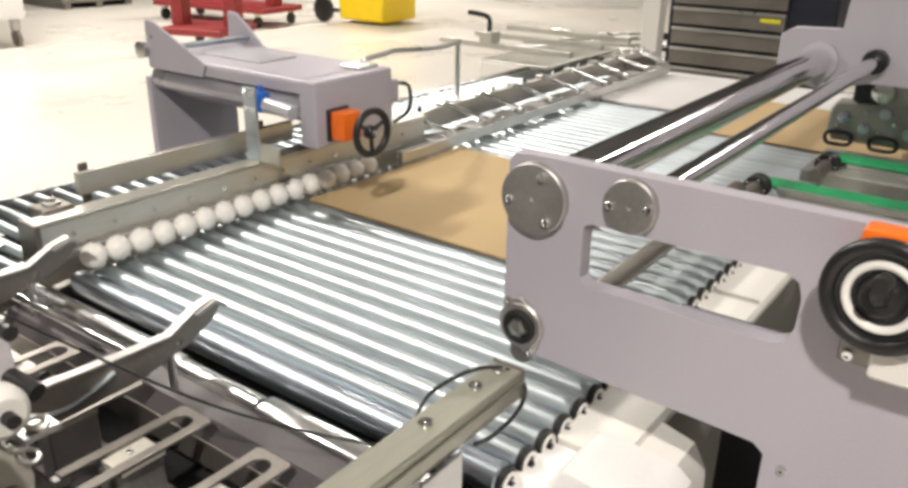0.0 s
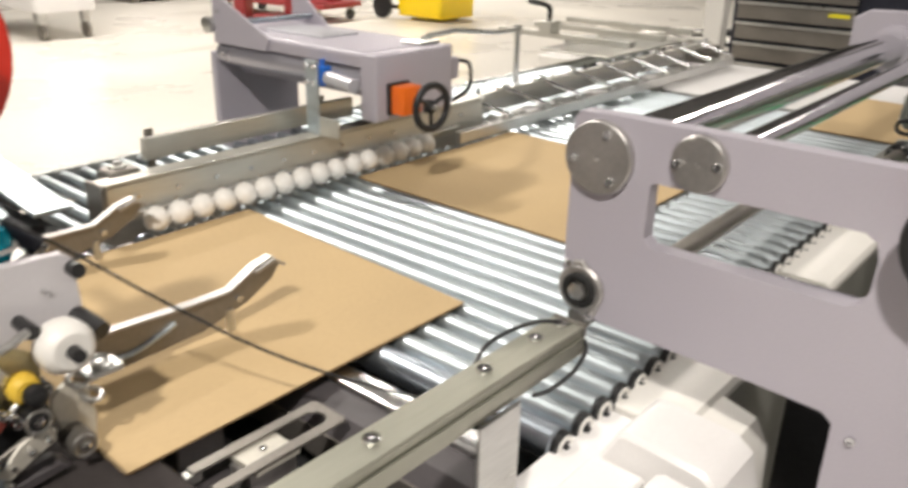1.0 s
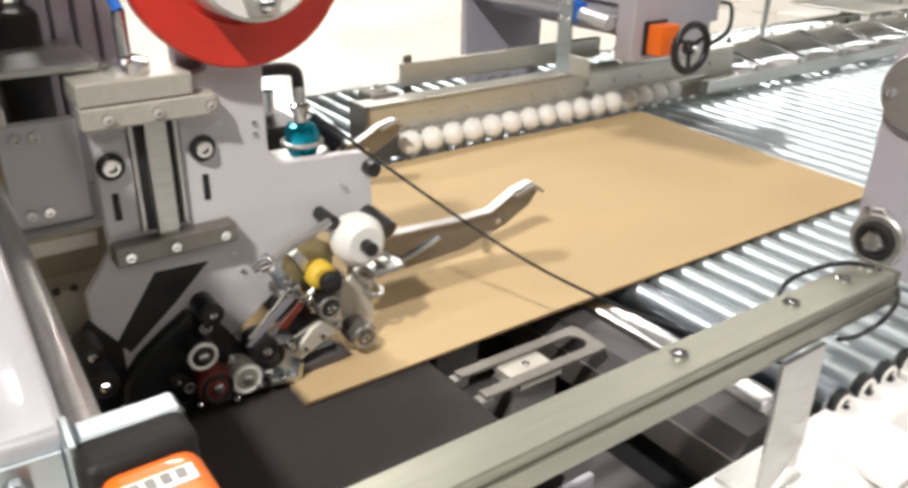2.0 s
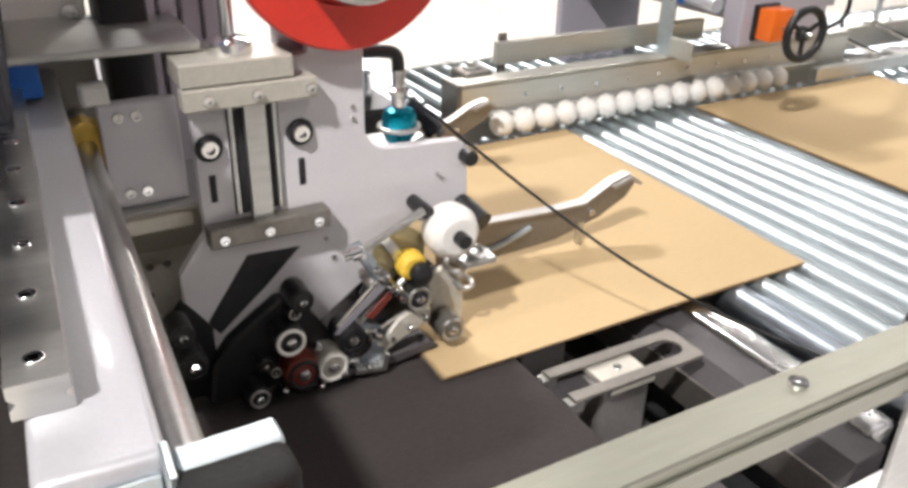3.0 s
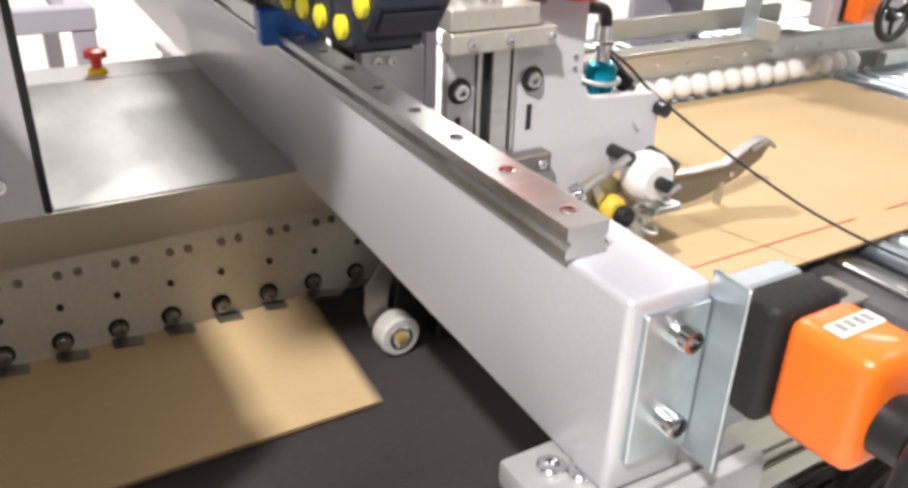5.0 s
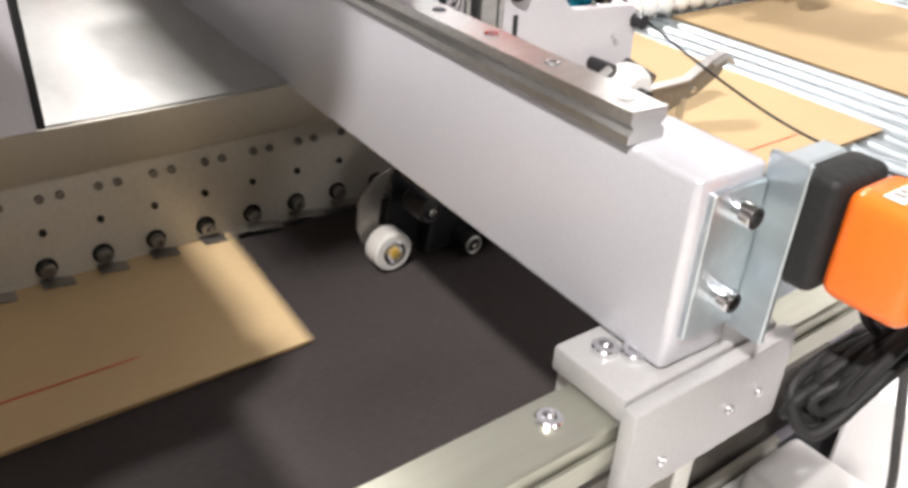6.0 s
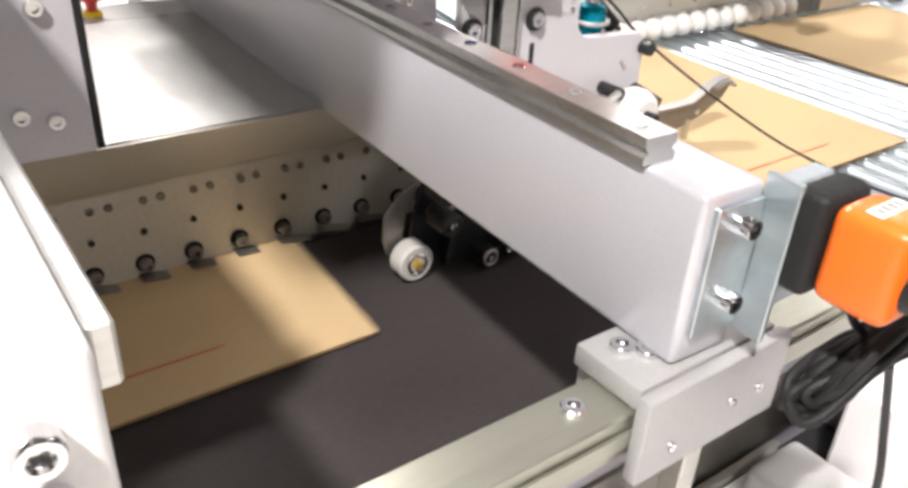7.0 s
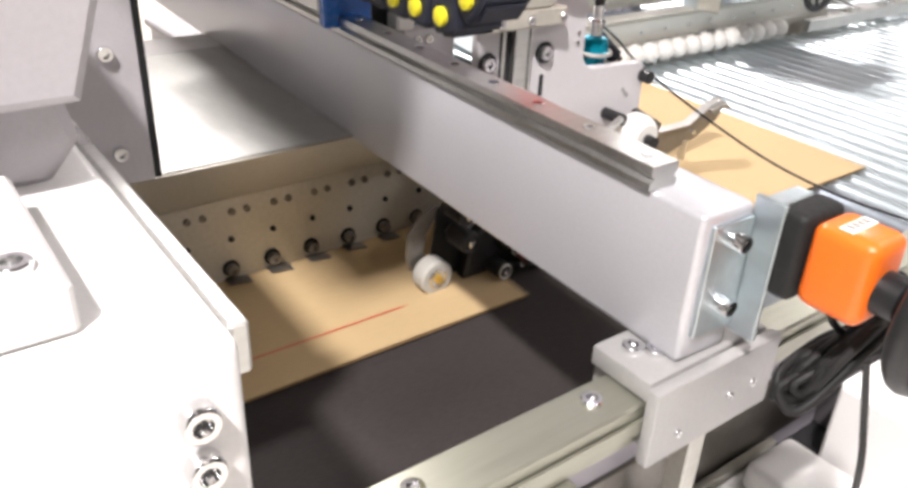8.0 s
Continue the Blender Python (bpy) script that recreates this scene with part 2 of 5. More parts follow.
BOLT_X = bolt_mesh(0.0065, 0.006, (1, 0, 0), CHROME)
BOLT_X_BIG = bolt_mesh(0.011, 0.011, (1, 0, 0), CHROME)
BOLT_Y = bolt_mesh(0.007, 0.006, (0, -1, 0), CHROME)
BOLT_Z = bolt_mesh(0.010, 0.006, (0, 0, 1), CHROME)
BOLT_Z_SMALL = bolt_mesh(0.006, 0.004, (0, 0, 1), CHROME)

# ---- hall ----
TOP = 0.890  # the plane on which the sheets run


def build_hall():
    single("floor", box(B(), -30, 12, -10, 30, -0.2, 0, 0), FLOOR, (0, 0, 0), "pale glossy epoxy factory floor", "floor", kind="structure")
    for name, args in (("wall_west", (-30.3, -30, -10, 30, 0, 7)), ("wall_east", (12, 12.3, -10, 30, 0, 7)),
                       ("wall_south", (-30.3, 12.3, -10.3, -10, 0, 7)), ("wall_north", (-30.3, 12.3, 30, 30.3, 0, 7))):
        single(name, box(B(), *args, 0), WALL, (args[0], args[2], 0), "plain grey factory hall wall", "wall", kind="structure")
    single("ceiling", box(B(), -30.3, 12.3, -10.3, 30.3, 7, 7.2, 0), ROOF, (0, 0, 7), "plain unseen hall ceiling, kept dark to cut bounce light", "ceiling", kind="structure")


# ---- main roller conveyor ----
def build_conveyor():
    conv = thing("roller_conveyor", (-1.2, 0.85, 0), "roller conveyor with bare zinc-plated steel rollers between side frames", "conveyor")
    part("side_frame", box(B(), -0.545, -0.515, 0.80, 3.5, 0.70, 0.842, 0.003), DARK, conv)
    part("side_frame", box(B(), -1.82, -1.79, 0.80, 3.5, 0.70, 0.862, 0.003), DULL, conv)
    for y in (0.95, 2.2, 3.4):
        for x in (-1.805, -0.53):
            part("leg", box(B(), x - 0.03, x + 0.03, y - 0.03, y + 0.03, 0, 0.70, 0.003), LILAC, conv)
    # Dark sheet below the rollers, put in for the shade in their gaps.
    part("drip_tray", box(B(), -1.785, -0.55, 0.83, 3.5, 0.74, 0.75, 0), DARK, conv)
    r = 0.0255
    roller = mesh_of("roller", lathe(B(), (-1.785, 0, 0), (1, 0, 0), [(0, 0.012), (0, r - 0.003), (0.003, r), (1.222, r), (1.225, r - 0.004), (1.225, 0.012)], 26), ZINC)
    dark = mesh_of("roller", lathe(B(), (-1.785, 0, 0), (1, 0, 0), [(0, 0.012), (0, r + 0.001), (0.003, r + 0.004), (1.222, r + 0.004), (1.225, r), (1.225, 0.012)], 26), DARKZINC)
    cap = mesh_of("bearing_cap", lathe(B(), (-0.560, 0, 0), (1, 0, 0), [(0, 0.0265), (0.010, 0.0265), (0.012, 0.022), (0.012, 0.019)], 22), BLACK)
    white = mesh_of("cap_ring", lathe(B(), (-0.549, 0, 0), (1, 0, 0), [(0, 0.021), (0.004, 0.021), (0.004, 0.0145), (0.001, 0.0135)], 20), WHITEPLASTIC)
    pin = mesh_of("pin", lathe(B(), (-0.549, 0, 0), (1, 0, 0), [(0, 0.006), (0.008, 0.006), (0.009, 0.005)], 12), BLACK)
    for k in range(43):
        y = 0.855 + 0.0605 * k
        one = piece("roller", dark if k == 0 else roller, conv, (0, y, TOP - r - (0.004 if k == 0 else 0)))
        if y < 2.2:
            for sort, mesh in (("bearing_cap", cap), ("cap_ring", white), ("pin", pin)):
                piece(sort, mesh, one, (0, 0, 0)).location = (0, 0, 0)


def build_covers():
    """White covers along the operator's side of the conveyor."""
    cover = thing("conveyor_side_cover", (-0.5, 0.9, 0), "white painted sheet metal cover along the conveyor side", "machine cover")
    outline = [(-0.548, 0.868), (-0.432, 0.868), (-0.424, 0.858), (-0.424, 0.845), (-0.548, 0.845)]
    part("cover_panel", slab(B(), outline, "y", 1.006, 3.4, 0.003), CREAM, cover)
    part("seam_strip", box(B(), -0.5485, -0.436, 1.74, 1.76, 0.8682, 0.8712, 0.001), ALU, cover)
    # Side of the same cover in dark grey: its shadow put into the colour.
    part("side_panel", box(B(), -0.546, -0.426, 0.985, 3.39, 0.40, 0.8445, 0.002), CASTIRON, cover)
    part("end_cheek", slab(B(), [(-0.423, 0.862), (-0.36, 0.845), (-0.335, 0.80), (-0.33, 0.70), (-0.423, 0.70)], "y", 0.99, 1.17, 0.004), CREAM, cover)
    low = thing("drive_cover", (-0.45, 0.6, 0), "white moulded drive cover with stepped top and small screws", "machine cover")
    part("cover_panel", slab(B(), [(-0.56, 0.862), (-0.46, 0.862), (-0.44, 0.845), (-0.20, 0.82), (-0.18, 0.60), (-0.56, 0.60)], "y", 0.30, 1.000, 0.006), WHITEPAINT, low)
    part("raised_box", slab(B(), [(-0.500, 0.858), (-0.468, 0.918), (-0.455, 0.925), (-0.33, 0.915), (-0.305, 0.895), (-0.285, 0.82), (-0.48, 0.82)], "y", 0.865, 1.000, 0.007), WHITEPAINT, low)
    part("raised_box", slab(B(), [(-0.405, 0.84), (-0.390, 0.895), (-0.376, 0.902), (-0.22, 0.888), (-0.20, 0.875), (-0.19, 0.80)], "y", 0.655, 0.855, 0.008), WHITEPAINT, low)
    part("ledge", box(B(), -0.50, -0.41, 0.74, 0.86, 0.853, 0.872, 0.005), WHITEPAINT, low)
    for x, y in ((-0.40, 0.66), (-0.36, 0.60), (-0.46, 0.60), (-0.25, 0.93)):
        piece("screw", BOLT_Z_SMALL, low, (x, y, 0.845 if x < -0.44 else 0.838))
    body = thing("machine_base", (-0.9, 0.5, 0), "dark steel machine base under the conveyor", "machine base")
    part("body", box(B(), -1.80, -0.58, -1.6, 0.80, 0.05, 0.66, 0.004), DARK, body)
    for y in (-1.5, -0.4, 0.70):
        part("foot", box(B(), -1.78, -0.60, y - 0.06, y + 0.06, 0.0, 0.0495, 0.003), RUBBER, body)
    skirt = thing("lower_deck", (-0.4, -0.2, 0), "white painted lower deck beside the belt with edge trim", "machine cover")
    part("deck_panel", box(B(), -0.62, 0.05, -0.9, 0.295, 0.62, 0.70, 0.004), WHITEPAINT, skirt)
    part("edge_trim", box(B(), -0.635, -0.622, -0.9, 0.295, 0.66, 0.712, 0.002), ALU, skirt)
    part("junction_box", box(B(), -0.60, -0.46, 0.17, 0.28, 0.702, 0.75, 0.012, 3), WHITEPAINT, skirt)
    part("grey_panel", box(B(), -0.655, -0.645, -1.4, 0.45, 0.60, 0.865, 0.002), LILAC, skirt)
    # dark panel and beam between covers and uprights, standing for shade there
    under = thing("shaded_gap", (-0.2, 1.2, 0), "dark panel and beam for the shaded gap below the crosshead plate", "machine frame")
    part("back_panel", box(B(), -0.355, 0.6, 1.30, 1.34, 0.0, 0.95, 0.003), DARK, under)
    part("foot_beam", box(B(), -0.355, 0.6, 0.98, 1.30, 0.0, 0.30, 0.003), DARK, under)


# ---- ball rail ----
def build_ball_rail():
    rail = thing("ball_guide_rail", (-1.773, 0.8, 0.9), "aluminium side guide rail with a row of white plastic balls", "guide rail")
    part("profile", box(B(), -1.828, -1.788, 0.775, 2.20, 0.925, 1.020, 0.003), ALU, rail)
    part("top_lip", box(B(), -1.843, -1.783, 0.775, 2.20, 1.022, 1.030, 0.002), ALU, rail)
    part("lower_lip", box(B(), -1.805, -1.765, 0.83, 2.05, 0.948, 0.954, 0.001), STEEL, rail)
    part("end_plate", box(B(), -1.843, -1.763, 0.760, 0.774, 0.905, 1.035, 0.002), DULL, rail)
    sphere = mesh_of("ball", ball(B(), (0, 0, 0), 0.0315, 22), WHITEPLASTIC)
    stem = mesh_of("stem", rod(B(), (0, 0, 0), (0, 0, 0.018), 0.004, seg=10), CHROME)
    for k in range(16):
        y = 0.884 + 0.0650 * k
        b = piece("ball", sphere, rail, (-1.755, y, TOP + 0.0385))
        piece("stem", stem, b, (0, 0, 0)).location = (-0.012, 0, 0.02)
    for k in range(12):
        piece("screw", BOLT_X, rail, (-1.788, 0.86 + 0.11 * k, 0.985))
    knob = thing("clamp_block", (-1.843, 0.86, 1.03), "small dull steel clamp block on the rail end", "clamp")
    part("block", box(B(), -1.903, -1.833, 0.82, 0.90, 0.98, 1.040, 0.004), DULL, knob)
    part("nut", lathe(B(), (-1.868, 0.86, 1.040), (0, 0, 1), [(0, 0.022), (0.006, 0.022), (0.007, 0.012), (0.016, 0.011)], 6), STEEL, knob)

    side = thing("side_roller_bed", (-2.4, 0.9, 0), "narrow bed of small zinc rollers outside the guide rail", "conveyor")
    part("bed_frame", box(B(), -1.93, -1.90, 0.70, 4.6, 0.80, 0.895, 0.002), STEEL, side)
    part("bed_frame", box(B(), -2.45, -2.42, 0.70, 4.6, 0.80, 0.895, 0.002), STEEL, side)
    # Dark sheet again, for the shade between the small rollers.
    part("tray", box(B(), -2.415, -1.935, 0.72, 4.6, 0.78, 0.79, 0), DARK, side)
    small = mesh_of("roller", rod(B(), (-2.418, 0, 0), (-1.932, 0, 0), 0.0165, seg=16), ZINC)
    for k in range(60):
        piece("roller", small, side, (0, 0.78 + 0.0625 * k, 0.875))
    for y in (1.0, 2.6, 4.4):
        part("leg", box(B(), -2.45, -2.40, y, y + 0.05, 0, 0.80, 0.003), LILAC, side)
        part("leg", box(B(), -1.95, -1.90, y, y + 0.05, 0, 0.80, 0.003), LILAC, side)

    bar = thing("flat_guide_bar", (-1.9, 1.0, 0.895), "flat aluminium guide bar on short posts over the side rollers", "guide bar")
    part("bar", box(B(), -1.905, -1.885, 0.945, 1.66, 1.035, 1.093, 0.002), ALU, bar)
    for y in (0.975, 1.55):
        part("post", box(B(), -1.915, -1.906, y - 0.012, y + 0.012, 0.895, 1.11, 0.002), DULL, bar)


# ---- painted gantry over the side bed ----
def handwheel(name, c, way, r, label, spokes=3):
    """A black rim on three spokes with an orange counter behind it. way points at the hand side."""
    c, way = Vector(c), Vector(way).normalized()
    hw = thing(name, tuple(c), label, "handwheel", "handwheels")
    turn = way.to_track_quat("Z", "Y").to_matrix()
    part("rim", ring(B(), c, way, r, r * 0.17, 40, 12), BLACK, hw)
    part("hub", lathe(B(), c - way * 0.014, way, [(0, r * 0.32), (0.014, r * 0.32), (0.020, r * 0.25), (0.020, r * 0.12)], 20), BLACK, hw)
    for k in range(spokes):
        d = turn @ Vector((math.cos(k * math.tau / spokes + 0.5), math.sin(k * math.tau / spokes + 0.5), 0))
        part("spoke", rod(B(), c + d * r * 0.2 - way * 0.004, c + d * r * 0.95, r * 0.11, r * 0.09, 10), BLACK, hw)
    part("shaft", rod(B(), c - way * 0.07, c + way * 0.022, 0.007, seg=14), STEEL, hw)
    return hw


def dished_handwheel(c, way, r, label):
    """A solid black wheel with a white ring on its face and a bent crank handle."""
    c, way = Vector(c), Vector(way).normalized()
    turn = way.to_track_quat("Z", "Y").to_matrix()
    hw = thing("handwheel", tuple(c), label, "handwheel", "handwheels")
    part("rim", ring(B(), c, way, r * 0.86, r * 0.14, 44, 12), BLACK, hw)
    part("dish", lathe(B(), c - way * 0.010, way, [(0, r * 0.4), (0.002, r * 0.84), (0.010, r * 0.84), (0.012, r * 0.78), (0.009, r * 0.66), (0.009, r * 0.40), (0.016, r * 0.34), (0.022, r * 0.28)], 40), BLACK, hw)
    part("white_ring", ring(B(), c + way * 0.002, way, r * 0.55, r * 0.075, 40, 8), WHITEPLASTIC, hw, "white ring")
    a, b = c + turn @ Vector((0, 0, 0.010)), c + turn @ Vector((0.10 * r, 0.45 * r, 0.034))
    part("crank", hose(B(), [a, a.lerp(b, 0.5) + way * 0.010, b, b + way * 0.022], r * 0.14), BLACK, hw)
    part("shaft", rod(B(), c - way * 0.055, c - way * 0.009, 0.009, seg=14), STEEL, hw)
    return hw


def counter(base, x0, x1, y0, y1, z0, z1):
    """The orange position counter with a black back and a number window."""
    c = thing("position_counter", base, "orange plastic position counter with black backing", "counter", "position counters")
    part("housing", box(B(), x0, x1, y0, y1, z0, z1, 0.006, 2), ORANGE, c)
    return c


def build_gantry():
    g = thing("gantry_arm", (-2.0, 1.6, 0), "lilac grey painted gantry arm on a broad leg", "machine arm")
    top = 1.274
    left = -2.335
    roof = [(1.486, top - 0.040), (1.486, top - 0.014)] + arc((1.500, top - 0.014), 0.014, 180, 90, 6) + [(1.80, top), (1.80, top - 0.012), (1.512, top - 0.012), (1.500, top - 0.020), (1.500, top - 0.040)]
    part("roof", slab(B(), roof, "x", left, -1.661, 0.0), LILAC, g)
    part("rear_wall", box(B(), left, -1.66, 1.785, 1.80, 1.10, top - 0.0125, 0.003), LILAC, g)
    part("head_box", box(B(), -1.660, -1.595, 1.480, 1.802, 1.088, top + 0.001, 0.009, 3), LILAC, g)
    part("top_plate", box(B(), -2.20, -1.93, 1.585, 1.735, top, top + 0.006, 0.002), SILVER, g, "pale raised cover plate")
    for y0, y1, far in ((1.478, 1.4855, 0.0), (1.8005, 1.810, -0.09)):
        part("side_fin", slab(B(), [(left, 1.23), (left, 1.372), (left + 0.012, 1.380), (left + 0.05, 1.374), (-2.07 + far, top + 0.006), (-2.05 + far, top - 0.004), (-2.07 + far, 1.23)], "y", y0, y1, 0.002), LILAC, g)
    part("cross_tube", rod(B(), (left + 0.002, 1.518, 1.196), (-1.661, 1.518, 1.196), 0.037, seg=36), TUBEGREY, g, "round grey tube below the roof edge")
    part("inner_wall", box(B(), left, -1.661, 1.57, 1.582, 1.13, top - 0.0125, 0.002), LILAC, g)
    part("leg_plate", box(B(), left - 0.030, left - 0.002, 1.478, 1.815, 0.0, 1.20, 0.003), LILAC, g)
    part("foot_plate", box(B(), left - 0.06, left + 0.05, 1.45, 1.85, 0.0, 0.012, 0.002), DULL, g)
    part("spindle_end", lathe(B(), (left - 0.012, 1.478, 1.285), (0, -1, 0), [(0, 0.026), (0.02, 0.026), (0.022, 0.018)], 20), STEEL, g)
    part("pivot_bolt", rod(B(), (left + 0.10, 1.492, 1.300), (left + 0.10, 1.80, 1.300), 0.010, seg=14), DARKZINC, g)
    for x, z in ((left + 0.03, 1.33), (left + 0.045, 1.20)):
        piece("screw", BOLT_Y, g, (x, 1.480, z))
    br = thing("blue_stop_clamp", (-1.75, 1.47, 1.1), "steel stop bracket with a blue clamp", "bracket")
    part("post", box(B(), -1.838, -1.783, 1.434, 1.441, 1.031, 1.242, 0.001), ZINC, br)
    part("clamp", box(B(), -1.820, -1.770, 1.442, 1.479, 1.172, 1.228, 0.006, 2), BLUE, br)
    part("cylinder", rod(B(), (-1.769, 1.460, 1.195), (-1.662, 1.460, 1.185), 0.020, seg=22), SILVER, br)
    part("hose_nipple", rod(B(), (-1.79, 1.46, 1.228), (-1.79, 1.46, 1.245), 0.008, seg=12), BLUE, br)
    part("angle_plate", box(B(), -1.782, -1.700, 1.434, 1.438, 1.031, 1.085, 0.001), ALU, br)
    part("foot", box(B(), -1.83, -1.775, 1.442, 1.50, 1.031, 1.060, 0.003), ALU, br)
    for x in (-1.826, -1.796):
        for z in (1.226, 1.180):
            piece("screw", BOLT_Y, br, (x, 1.434, z))
    handwheel("handwheel", (-1.470, 1.568, 1.142), (1, -0.05, 0), 0.060, "black three-spoked plastic handwheel on the gantry front")
    c = counter((-1.56, 1.56, 1.1), -1.585, -1.535, 1.525, 1.60, 1.11, 1.19)
    part("back_plate", box(B(), -1.599, -1.5855, 1.52, 1.605, 1.105, 1.195, 0.003), BLACK, c)
    sw = thing("limit_switch", (-1.64, 1.87, 1.2), "small grey limit switch with a black cable", "switch")
    part("housing", box(B(), -1.66, -1.61, 1.802, 1.85, 1.165, 1.23, 0.004), LILAC, sw)
    part("cable", hose(B(), [(-1.62, 1.85, 1.22), (-1.58, 1.86, 1.21), (-1.58, 1.86, 1.14), (-1.61, 1.82, 1.10)], 0.006), BLACK, sw)
    arm = thing("bent_stay", (-1.9, 1.8, 1.28), "bent flat steel stay with an upright post", "stay")
    part("strip", hose(B(), [(-1.655, 1.745, 1.285), (-1.70, 1.80, 1.286), (-1.76, 1.975, 1.278), (-1.80, 2.05, 1.272), (-2.05, 2.62, 1.19), (-2.29, 3.08, 1.140)], 0.009), STEEL, arm)
    part("foot", box(B(), -1.700, -1.625, 1.69, 1.775, 1.276, 1.286, 0.003), STEEL, arm)
    part("post", rod(B(), (-2.29, 3.08, 1.145), (-2.29, 3.08, 0.895), 0.012, seg=14), STEEL, arm)
    part("cap", rod(B(), (-2.29, 3.08, 1.140), (-2.29, 3.08, 1.158), 0.020, seg=16), STEEL, arm)


def build_ladder():
    l = thing("ladder_guide", (-1.9, 2.2, 0.9), "long steel ladder guide with cross rods beside the rollers", "guide frame")
    part("inner_rail", box(B(), -1.752, -1.724, 2.00, 4.28, 0.905, 0.945, 0.002), STEEL, l)
    part("outer_rail", box(B(), -1.888, -1.860, 2.06, 4.28, 0.985, 1.015, 0.002), ALU, l)
    part("web_plate", box(B(), -1.893, -1.889, 2.06, 4.28, 0.93, 1.012, 0.001), STEEL, l)
    for k in range(9):
        y = 2.18 + 0.245 * k
        part("cross_rod", rod(B(), (-1.880, y, 1.022), (-1.730, y + 0.10, 0.960), 0.008, seg=12), CHROME, l)
        part("tab", box(B(), -1.855, -1.765, y + 0.06, y + 0.15, 0.925, 0.930, 0.001), WHITEPAINT if k % 2 else STEEL, l)
        part("foot_block", box(B(), -1.748, -1.728, y + 0.085, y + 0.125, 0.9455, 0.966, 0.003), STEEL, l)
        part("hinge", box(B(), -1.894, -1.858, y - 0.02, y + 0.02, 1.0155, 1.030, 0.003), STEEL, l)
        part("knurled_screw", lathe(B(), (-1.876, y + 0.10, 1.0155), (0, 0, 1), [(0, 0.008), (0.010, 0.008), (0.012, 0.005), (0.020, 0.005)], 10), BLACK if k % 3 == 0 else CHROME, l)
        part("stay_strip", box(B(), -1.857, -1.753, y + 0.17, y + 0.185, 0.945, 0.949, 0.001), DULL, l)
    s = thing("far_side_guide", (-2.4, 3.6, 0.9), "aluminium cross guides with a black clamp lever", "guide frame")
    part("plate", box(B(), -2.55, -2.13, 3.65, 4.5, 0.955, 0.965, 0.002), ALU, s)
    for y in (3.75, 4.1, 4.45):
        part("bar", box(B(), -2.9, -2.05, y - 0.015, y + 0.015, 1.01, 1.04, 0.002), ALU, s)
    part("block", box(B(), -2.60, -2.52, 3.70, 3.79, 1.04, 1.10, 0.003), ALU, s)
    part("lever", hose(B(), [(-2.56, 3.74, 1.10), (-2.56, 3.74, 1.16), (-2.58, 3.72, 1.185), (-2.66, 3.68, 1.20)], 0.013), BLACK, s)


def build_feed_table():
    t = thing("feed_table", (-1.3, 4.2, 0), "pale painted feed table at the conveyor head", "table")
    part("tabletop", box(B(), -1.86, 0.75, 3.50, 4.42, 0.855, 0.884, 0.004), WHITEPAINT, t)
    part("side_bed", box(B(), -0.33, 0.75, 3.12, 3.498, 0.862, 0.884, 0.004), WHITEPAINT, t)
    part("end_panel", box(B(), -2.05, -1.865, 4.05, 4.42, 0.80, 0.98, 0.004), DULL, t)
    part("edge_strip", box(B(), -1.86, 0.75, 3.486, 3.4985, 0.868, 0.8845, 0.002), STEEL, t)
    for x in (-1.8, 0.68):
        part("leg", box(B(), x - 0.04, x + 0.04, 4.25, 4.35, 0, 0.855, 0.003), LILAC, t)
    part("post", box(B(), -2.28, -2.16, 5.1, 5.2, 0.0, 1.30, 0.004), CREAM, t)


